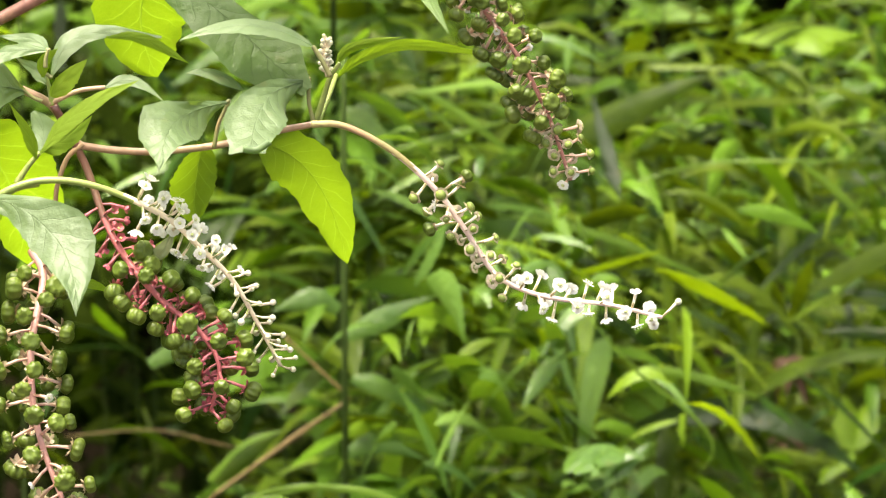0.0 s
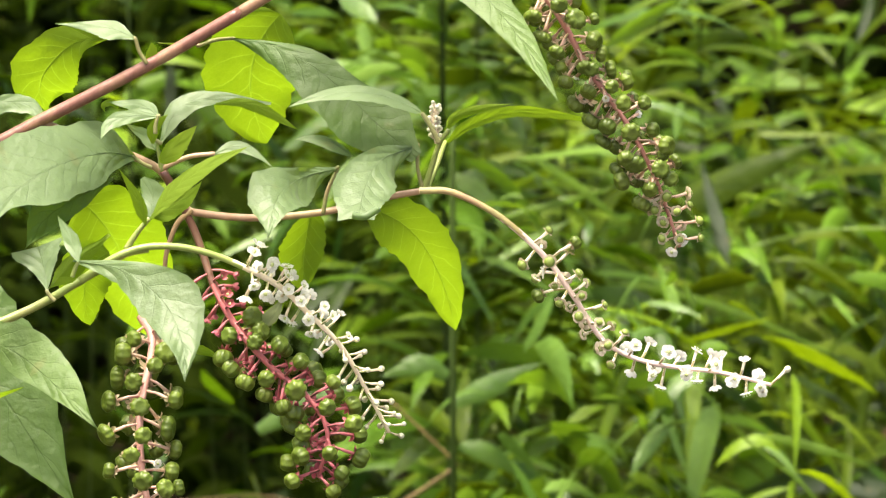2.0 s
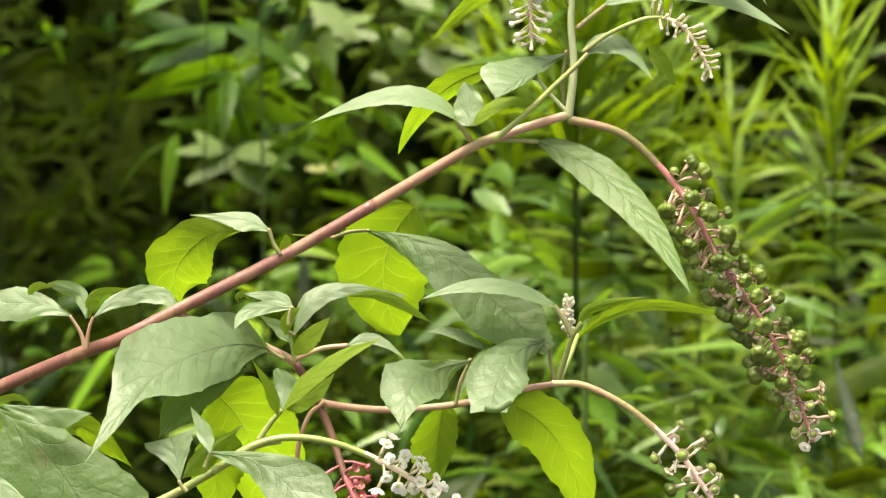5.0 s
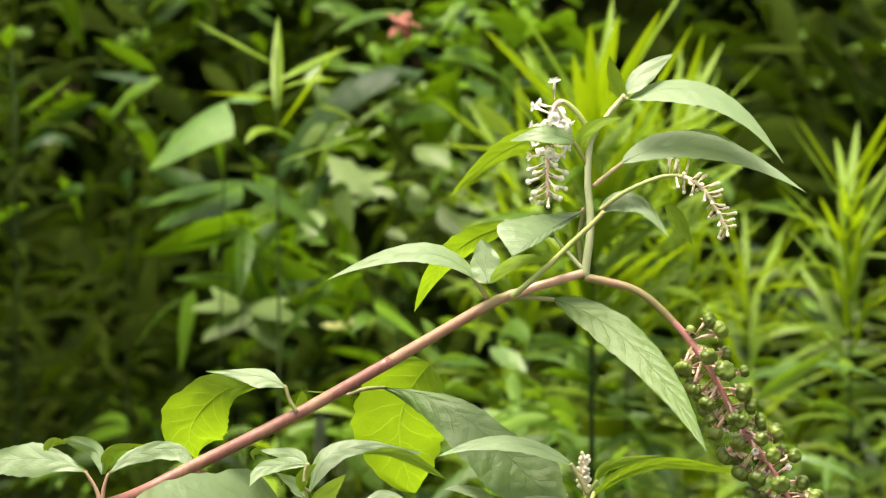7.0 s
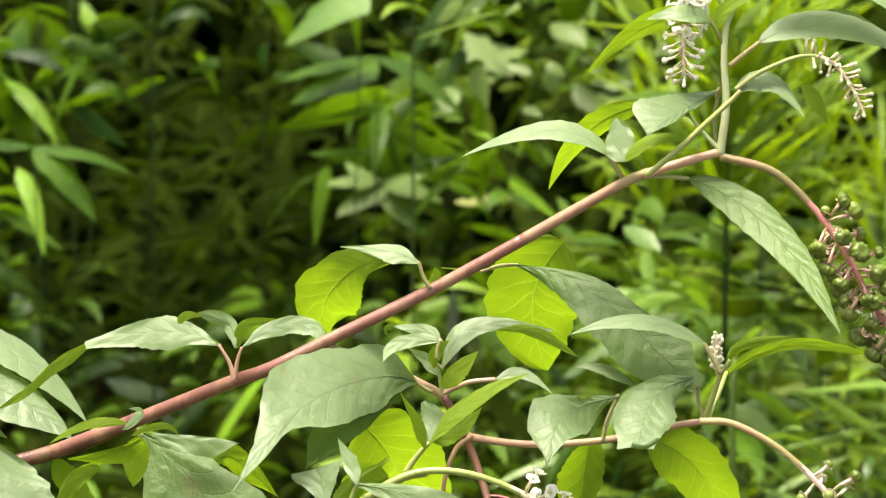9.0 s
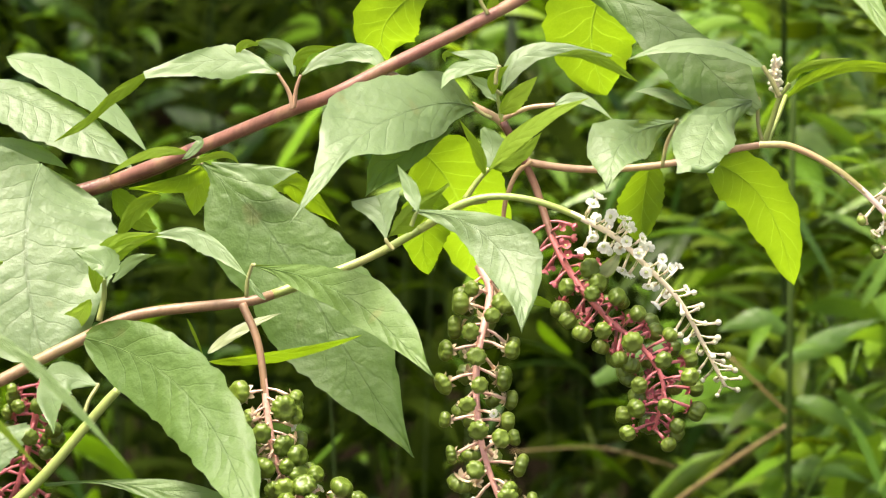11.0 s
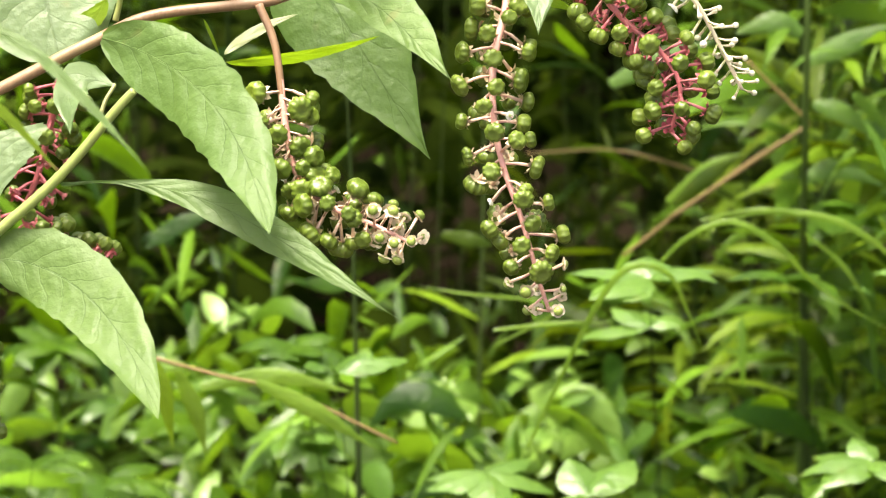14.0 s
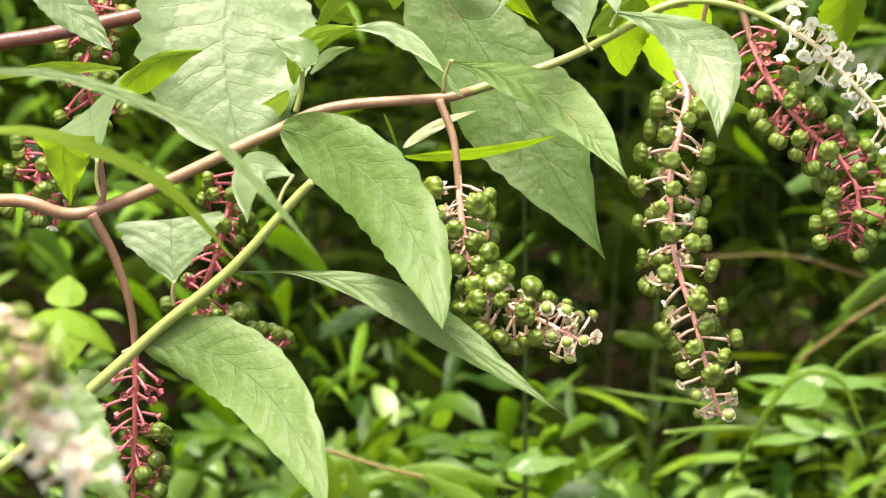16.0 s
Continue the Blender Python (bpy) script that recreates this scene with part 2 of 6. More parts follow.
def thing(name, at, label, category, group="", kind=""):
    ob = new(name)
    ob.empty_display_size = 0.05
    ob.location = at
    return tagged(ob, label, category, group, kind)


def glide(points, steps):
    """A smooth line through the points (Catmull-Rom)."""
    p = [Vector(q) for q in points]
    p = [p[0] * 2 - p[1]] + p + [p[-1] * 2 - p[-2]]
    out = []
    for i in range(1, len(p) - 2):
        for k in range(steps):
            t = k / steps
            a, b, c, d = p[i - 1:i + 3]
            out.append(0.5 * (2 * b + (c - a) * t + (2 * a - 5 * b + 4 * c - d) * t * t + (3 * b - a - 3 * c + d) * t ** 3))
    out.append(p[-2])
    return out


def tube(bm, line, radius, sides=8, slot=0, knots=(), foot=0.0):
    """A round stalk along the line; radius(s) for s from 0 to 1. foot: the share that takes the second material."""
    rings, n = [], len(line)
    last = Vector((0.3, 1, 0.2))
    for i, c in enumerate(line):
        way = (line[min(i + 1, n - 1)] - line[max(i - 1, 0)])
        way = way.normalized() if way.length > 1e-9 else Vector((0, 0, 1))
        side = (last - way * last.dot(way)).normalized()
        last, third = side, way.cross(side)
        r = radius(i / (n - 1))
        for s, swell in knots:
            r *= 1 + swell * math.exp(-((i / (n - 1) - s) / 0.018) ** 2)
        rings.append([bm.verts.new(c + (side * math.cos(a) + third * math.sin(a)) * r) for a in (2 * math.pi * k / sides for k in range(sides))])
    for i, (a, b) in enumerate(zip(rings, rings[1:])):
        for k in range(sides):
            bm.faces.new((a[k], a[(k + 1) % sides], b[(k + 1) % sides], b[k])).material_index = 1 if i / n < foot + 0.07 * noise.noise((i * 0.37, k * 1.3, n)) else slot
    bm.faces.new(rings[0][::-1]).material_index = slot
    bm.faces.new(rings[-1]).material_index = slot


def bend(base, mid, tip, s):
    """A point on the quadratic curve that passes mid halfway."""
    ctrl = mid * 2 - (base + tip) * 0.5
    return base * (1 - s) ** 2 + ctrl * 2 * s * (1 - s) + tip * s * s


def blade(bm, base, mid, tip, wl, wr, al=0.0, ar=0.0, peak=0.38, rows=16, cols=4, wave=0.10, face=Vector((0, -1, 0)), taper=1.0, twist=0.0):
    """A leaf blade. wl, wr: the widths of its two halves as they face the viewer; al, ar: degrees by which they lean away.
    taper over 1 draws the tip out; twist turns the blade towards its tip."""
    base, mid, tip = Vector(base), Vector(mid), Vector(tip)
    layer = bm.loops.layers.uv.verify()
    k1 = peak / (1 - peak) * taper
    top = (peak ** k1) * ((1 - peak) ** taper)
    seed = noise.random() * 50
    grid = []
    span = max(0.3, min(1.15, (tip - base).length / 0.055))
    for i in range(rows + 1):
        s = i / rows
        c = bend(base, mid, tip, s)
        way = (bend(base, mid, tip, min(1, s + 0.01)) - bend(base, mid, tip, max(0, s - 0.01))).normalized()
        side = way.cross(face)
        side = side.normalized() if side.length > 1e-4 else Vector((1, 0, 0))
        away = side.cross(way).normalized()
        if away.dot(face) > 0:
            away.negate()
        w = (max(s, 1e-4) ** k1) * (max(1 - s, 0) ** taper) / top
        line = []
        for j in range(-cols, cols + 1):
            q = j / cols
            half, lean = (wl, al) if j < 0 else (wr, ar)
            a = radians(lean) + radians(twist) * s * (1 if j >= 0 else -1)
            reach = half / max(0.25, math.cos(radians(lean)))
            d = (side if j > 0 else -side) * math.cos(a) + away * math.sin(a)
            jag = 1 + 0.03 * math.sin(s * 60 + seed) * abs(q) + 0.09 * noise.noise((s * 5, seed, q)) * abs(q) + 0.09 * noise.noise((s * 21, seed, q * 2)) * abs(q) ** 3
            ripple = wave * (wl + wr) * 0.5 * q * q * noise.noise((s * 4.5 + seed, q * 1.3, 3.1)) * 2
            quilt = (0.0042 if wl + wr > 0.016 else 0.0008) * (wl + wr) * math.sin((s - abs(q) * 0.17) * 56.5 + 3.5 * noise.noise((s * 3, q * 2, seed))) * abs(q) * (1 - abs(q))
            line.append((bm.verts.new(c + d * reach * w * abs(q) * jag + away * (ripple * min(1, w * 2) + quilt * w)), s * span, (q + 1) / 2))
        grid.append(line)
    for a, b in zip(grid, grid[1:]):
        for j in range(2 * cols):
            quad = (a[j], a[j + 1], b[j + 1], b[j])
            f = bm.faces.new([v[0] for v in quad])
            for loop, v in zip(f.loops, quad):
                loop[layer].uv = (v[1], v[2])


def formed_blade(bm, points, left, right, lean, wave=0.06, rows=34, cols=6):
    """A leaf blade along a smooth line, its two half widths given at even steps; lean: degrees by which (left, right) halves turn away."""
    layer = bm.loops.layers.uv.verify()
    line = glide(points, 24)
    seed = noise.random() * 50
    face = Vector((0, -1, 0))
    size = (max(left) + max(right)) * 0.5
    span = max(0.3, min(1.15, sum((b - a).length for a, b in zip(line, line[1:])) / 0.055))

    def width(profile, s):
        q = s * (len(profile) - 1)
        i = min(int(q), len(profile) - 2)
        f = q - i
        a, b = profile[i], profile[i + 1]
        before, after = profile[max(0, i - 1)], profile[min(len(profile) - 1, i + 2)]
        return max(0.0, 0.5 * (2 * a + (b - before) * f + (2 * before - 5 * a + 4 * b - after) * f * f + (3 * a - before - 3 * b + after) * f ** 3))

    grid = []
    for i in range(rows + 1):
        s = i / rows
        at = s * (len(line) - 1)
        k = min(int(at), len(line) - 2)
        c = line[k].lerp(line[k + 1], at - k)
        way = (line[min(k + 4, len(line) - 1)] - line[max(k - 3, 0)]).normalized()
        side = way.cross(face).normalized()
        away = side.cross(way).normalized()
        if away.dot(face) > 0:
            away.negate()
        row = []
        for j in range(-cols, cols + 1):
            q = j / cols
            half, tilt = (width(left, s), lean[0]) if j < 0 else (width(right, s), lean[1])
            a = radians(tilt)
            d = (side if j > 0 else -side) * math.cos(a) + away * math.sin(a)
            jag = 1 + 0.10 * noise.noise((s * 6, seed, q)) * abs(q) + 0.10 * noise.noise((s * 23, seed, q * 2)) * abs(q) ** 3 + 0.025 * math.sin(s * 95 + 4 * noise.noise((s * 9, seed, 0))) * abs(q) ** 4
            ripple = wave * size * q * q * noise.noise((s * 4.5 + seed, q * 1.3, 3.1)) * 2
            quilt = (0.0036 if size > 0.008 else 0.0008) * size * 2 * math.sin((s - abs(q) * 0.17) * 56.5 + 3.5 * noise.noise((s * 3, q * 2, seed))) * abs(q) * (1 - abs(q))
            row.append((bm.verts.new(c + d * half / max(0.25, math.cos(a)) * abs(q) * jag + away * (ripple + quilt)), s * span, (q + 1) / 2))
        grid.append(row)
    for a, b in zip(grid, grid[1:]):
        for j in range(2 * cols):
            quad = (a[j], a[j + 1], b[j + 1], b[j])
            f = bm.faces.new([v[0] for v in quad])
            for loop, v in zip(f.loops, quad):
                loop[layer].uv = (v[1], v[2])
# ---- ground ----
def bank(x, y):
    """Height of the overgrown bank that rises behind the plant."""
    return 0.55 * max(0.0, min(1.0, (y - 0.3) / 2.6)) ** 1.3 + 0.04 * noise.noise((x * 1.7, y * 1.7, 0.3)) + 0.02 * noise.noise((x * 6, y * 6, 4.0)) + 0.9 * max(0.0, min(1.0, (y - 3.0) / 4.0))


def ground():
    bm = bmesh.new()
    xs = [-400, -120, -40, -12, -5] + [-3 + 0.15 * i for i in range(41)] + [5, 12, 40, 120, 400]
    ys = [-400, -120, -40, -12, -6, -4] + [-3 + 0.18 * i for i in range(51)] + [8, 12, 40, 120, 400]
    grid = [[bm.verts.new((x, y, bank(x, y))) for x in xs] for y in ys]
    for a, b in zip(grid, grid[1:]):
        for k in range(len(xs) - 1):
            bm.faces.new((a[k], a[k + 1], b[k + 1], b[k]))
    tagged(part("ground", bm, SOIL, None), "dark soil of an overgrown bank, shade put into its colour", "ground", kind="structure")


ground()


def path():
    """An unseen pale gravel path on which the camera stands, added to bounce light onto the plant."""
    bm = bmesh.new()
    xs, ys = [-40, -10, -4, -2, 0, 2, 4, 10, 40], [-4.2, -3.4, -2.6, -1.8, -1.0]
    grid = [[bm.verts.new((x, y + 0.05 * math.sin(x), 0.10 + 0.02 * noise.noise((x, y, 0)))) for x in xs] for y in ys]
    for a, b in zip(grid, grid[1:]):
        for k in range(len(xs) - 1):
            bm.faces.new((a[k], a[k + 1], b[k + 1], b[k]))
    edge = [e for e in bm.edges if e.is_boundary]
    down = bmesh.ops.extrude_edge_only(bm, edges=edge)["geom"]
    for v in down:
        if isinstance(v, bmesh.types.BMVert):
            v.co.z -= 0.2
    tagged(part("path", bm, BOUNCE_GRAVEL, None), "unseen pale gravel path added to bounce light", "path", kind="structure")


BOUNCE_GRAVEL = plain_material("bounce_gravel", (0.12, 0.11, 0.09), (0.22, 0.20, 0.17), 14, 0.9, 1.0)
path()


def sky_block():
    """An unseen wall of woodland behind, added to block low sky light, with an uneven top."""
    bm = bmesh.new()
    rings = []
    for k in range(96):
        a = 2 * math.pi * k / 96
        lift = 5.2 + 1.2 * noise.noise((math.cos(a) * 3, math.sin(a) * 3, 1.0)) + 0.6 * noise.noise((math.cos(a) * 11, math.sin(a) * 11, 2.0))
        rings.append([])
        for j in range(13):
            r = 8.5 + 0.7 * noise.noise((math.cos(a) * 6, math.sin(a) * 6, j * 0.8)) + 1.6 * (j / 12) ** 3
            rings[-1].append(bm.verts.new((r * math.cos(a), r * math.sin(a) - 0.5, -0.3 + (lift + 1.5) * j / 12)))
    for k in range(0, 47):
        a, b = rings[k], rings[k + 1]
        for j in range(12):
            bm.faces.new((a[j], b[j], b[j + 1], a[j + 1]))
    tagged(part("backdrop", bm, SKY_BLOCK, None), "unseen woodland wall added to block low sky light behind the bank", "woodland", kind="structure")


SKY_BLOCK = plain_material("woodland", (0.02, 0.045, 0.012), (0.07, 0.12, 0.03), 3, 0.9, 1.0, specular=0.0)
sky_block()


# ---- the pokeweed ----
ROOT = (-0.58, 0.06, 0.0)
plant = thing("pokeweed", ROOT, "tall pokeweed with pink stems, green berries and white flower spikes", "pokeweed plant")


def tilted(points, lit_through):
    """Leans a leaf that was laid out upright: one lit through shows its underside, any other its upper face. It keeps
    its outline as seen from the camera.
    """
    p = [Vector(q) for q in points]
    if max(q.y for q in p) - min(q.y for q in p) > 0.003:
        return p
    out = []
    for q in p:
        y = q.y + (p[0].z - q.z) * (0.15 if lit_through else -0.6)
        out.append(Vector(EYE) + (q - Vector(EYE)) * ((y - EYE[1]) / (q.y - EYE[1])))
    return out


def leaf(base, mid, tip, wl, wr, al=0, ar=0, mat=None, node_at=None, stalk=0.0008, peak=0.38, taper=1.0, wave=0.10, name="leaf", label="", twist=0):
    bm = bmesh.new()
    base, mid, tip = tilted((base, mid, tip), mat is YOUNG_AND_BACKLIT)
    blade(bm, base, mid, tip, wl, wr, al, ar, peak, 34, 6, wave * 1.25, taper=taper, twist=twist)
    mat = mat or (LEAF if wl + wr > 0.012 else TENDER)
    ob = part(name, bm, mat, plant, label)
    b, m, t = Vector(base), Vector(mid), Vector(tip)
    # midrib on the underside, thinning towards the tip
    bm = bmesh.new()
    rib = [bend(b, m, t, s / 14) + Vector((0, 0.00025, 0)) for s in range(14)]
    tube(bm, rib, lambda s: (0.00012 if mat is YOUNG_AND_BACKLIT else 0.0003) * (1 - s) + 0.00008, 5)
    part("midrib", bm, YOUNG_STALK if mat is YOUNG_AND_BACKLIT else mat, ob)
    if node_at:
        bm = bmesh.new()
        n = Vector(node_at)
        way = (bend(b, m, t, 0.06) - b).normalized() * (b - n).length * 0.4
        tube(bm, glide([n, (n + b) * 0.5 + (b - n).normalized() * 0.001 - way * 0.12, b, b + way * 0.05], 6), lambda s: stalk * (1.25 - 0.35 * s), 7)
        part("petiole", bm, YOUNG_STALK if mat is YOUNG_AND_BACKLIT else PETIOLE, ob)
    return ob


def shaped_leaf(points, left, right, lean=(0, 0), mat=None, node_at=None, wave=0.12, label=""):
    """A leaf with a form of its own: its line and the half widths along it."""
    bm = bmesh.new()
    points = tilted(points, mat is YOUNG_AND_BACKLIT)
    formed_blade(bm, points, left, right, lean, wave)
    mat = mat or (LEAF if max(left) + max(right) > 0.012 else TENDER)
    ob = part("leaf", bm, mat, plant, label)
    bm = bmesh.new()
    tube(bm, [p + Vector((0, 0.00025, 0)) for p in glide(points, 6)[:-2]], lambda s: (0.00012 if mat is YOUNG_AND_BACKLIT else 0.0003) * (1 - s) + 0.00008, 5)
    part("midrib", bm, YOUNG_STALK if mat is YOUNG_AND_BACKLIT else mat, ob)
    if node_at:
        bm = bmesh.new()
        b, n = Vector(points[0]), Vector(node_at)
        tube(bm, glide([n, n.lerp(b, 0.5) + (b - n).cross(Vector((0, 1, 0))) * 0.06, b, b.lerp(Vector(points[1]), 0.06)], 6), lambda s: 0.0008 - 0.0002 * s, 7)
        part("petiole", bm, YOUNG_STALK if mat is YOUNG_AND_BACKLIT else PETIOLE, ob)
    return ob


PETIOLE = plain_material("petiole", (0.21, 0.22, 0.08), (0.29, 0.28, 0.12), 60, 0.45, 0.2, warm=(0.30, 0.19, 0.11))
YOUNG_STALK = plain_material("young_petiole", (0.24, 0.30, 0.07), (0.33, 0.37, 0.11), 60, 0.4, 0.2, thin=0.6)


def stem(points, r0, r1, mat, name="stem", label="", knots=()):
    bm = bmesh.new()
    tube(bm, glide(points, 10), lambda s: r0 + (r1 - r0) * s, 12, knots=knots)
    return part(name, bm, mat, plant, label)


def berry_mesh(name, r, lobes, flat, calyx):
    """A green berry: flattened, lobed like a tiny pumpkin, dimpled on top, with the dried star of the flower at its foot. Foot at the origin, axis +z."""
    bm = bmesh.new()
    rings, around, up = [], lobes * 4, 10
    for i in range(up + 1):
        phi = math.pi * i / up
        ring = []
        for k in range(around):
            th = 2 * math.pi * k / around
            ridge = 1 - 0.15 * math.sin(phi) ** 0.5 * (0.5 + 0.5 * math.cos(th * lobes)) ** 2 + 0.035 * math.sin(th * 2 + lobes)
            rr = r * math.sin(phi) ** 0.82 * ridge
            z = -r * flat * math.cos(phi)
            z -= r * 0.36 * math.exp(-(rr / (r * 0.30)) ** 2) * (1 if phi > 1.6 else -0.4)
            ring.append(bm.verts.new((rr * math.cos(th), rr * math.sin(th), z + r * flat * 0.9)))
        rings.append(ring)
    for a, b in zip(rings, rings[1:]):
        for k in range(around):
            bm.faces.new((a[k], a[(k + 1) % around], b[(k + 1) % around], b[k]))
    bmesh.ops.remove_doubles(bm, verts=bm.verts, dist=r * 0.01)
    for k in range(5):
        a = 2 * math.pi * k / 5 + 0.3
        d, s = Vector((math.cos(a), math.sin(a), 0)), Vector((-math.sin(a), math.cos(a), 0))
        rows = []
        for q, w, z in ((0.1, 0.12, -0.02), (0.5, 0.30, -0.06), (0.85, 0.22, -0.20), (1.0, 0.04, -0.34)):
            rows.append([bm.verts.new(d * r * q * 0.8 + s * r * w * 0.85 * e + Vector((0, 0, r * (z + 0.06 * abs(e))))) for e in (-1, 0, 1)])
        for p, q in zip(rows, rows[1:]):
            for e in (0, 1):
                bm.faces.new((p[e], p[e + 1], q[e + 1], q[e])).material_index = 1
    bm.normal_update()
    me = bpy.data.meshes.new(name)
    bm.to_mesh(me)
    bm.free()
    for f in me.polygons:
        f.use_smooth = True
    me.materials.append(BERRY)
    me.materials.append(calyx)
    return me


def flower_mesh(name, r, cup, tint, heart=0.30):
    """A small flower: five round cupped petals, green flattened ovary, ten pale stamens."""
    bm = bmesh.new()
    for k in range(5):
        a = 2 * math.pi * k / 5
        d, s = Vector((math.cos(a), math.sin(a), 0)), Vector((-math.sin(a), math.cos(a), 0))
        rows = []
        for q, w in ((0.12, 0.12), (0.4, 0.36), (0.7, 0.50), (0.92, 0.36), (1.0, 0.08)):
            rows.append([bm.verts.new(d * r * q + s * r * w * e + Vector((0, 0, r * (cup * q * q + 0.12 * e * e)))) for e in (-1, -0.5, 0, 0.5, 1)])
        for p, q in zip(rows, rows[1:]):
            for e in range(4):
                bm.faces.new((p[e], p[e + 1], q[e + 1], q[e]))
    n = len(bm.faces)
    made = bmesh.ops.create_uvsphere(bm, u_segments=10, v_segments=6, radius=r * heart, matrix=Matrix.Translation((0, 0, r * heart * 0.6)) @ Matrix.Diagonal((1, 1, 0.75, 1)))
    for f in {f for v in made["verts"] for f in v.link_faces}:
        f.material_index = 1
    for k in range(8):
        a = 2 * math.pi * k / 8 + 0.2
        foot = Vector((math.cos(a), math.sin(a), 0)) * r * 0.36
        tube(bm, [foot, foot * 1.5 + Vector((0, 0, r * 0.42)), foot * 1.7 + Vector((0, 0, r * 0.55))], lambda s: r * (0.03 + 0.05 * (s > 0.9)), 4)
    me = bpy.data.meshes.new(name)
    bm.to_mesh(me)
    bm.free()
    for f in me.polygons:
        f.use_smooth = True
    me.materials.append(tint)
    me.materials.append(OVARY if heart < 0.4 else FRUITLET)
    return me


def bud_mesh(name, r):
    bm = bmesh.new()
    bmesh.ops.create_uvsphere(bm, u_segments=10, v_segments=7, radius=r, matrix=Matrix.Translation((0, 0, r * 0.8)))
    for v in bm.verts:
        a = math.atan2(v.co.y, v.co.x)
        v.co.x *= 1 + 0.08 * math.cos(5 * a)
        v.co.y *= 1 + 0.08 * math.cos(5 * a)
    me = bpy.data.meshes.new(name)
    bm.to_mesh(me)
    bm.free()
    for f in me.polygons:
        f.use_smooth = True
    me.materials.append(BUD)
    return me


WITHERED = plain_material("withered_petal", (0.60, 0.48, 0.34), (0.80, 0.70, 0.56), 200, 0.6, 0.2, thin=0.3)
FRUITLET = plain_material("young_berry", (0.14, 0.20, 0.03), (0.26, 0.33, 0.07), 200, 0.35, 0.1)
BERRIES = [berry_mesh("berry", 0.0038, 9, 0.66, CALYX), berry_mesh("berry", 0.0035, 8, 0.72, CALYX), berry_mesh("berry", 0.0039, 10, 0.60, CALYX), berry_mesh("berry", 0.0030, 8, 0.78, CALYX)]
REDBERRIES = [berry_mesh("berry", 0.0036, 9, 0.80, REDCALYX), berry_mesh("berry", 0.0034, 8, 0.86, REDCALYX)]
FLOWERS = [flower_mesh("flower", 0.0030, 0.25, PETAL), flower_mesh("flower", 0.0028, 0.5, PETAL), flower_mesh("flower", 0.0031, 0.05, PETAL)]
FRUITLETS = [flower_mesh("young_berry", 0.0029, -0.1, WITHERED, 0.68), flower_mesh("young_berry", 0.0027, 0.1, WITHERED, 0.62), flower_mesh("young_berry", 0.0026, 0.0, WITHERED, 0.78)]
BUDS = [bud_mesh("bud", 0.0012), bud_mesh("bud", 0.0014)]


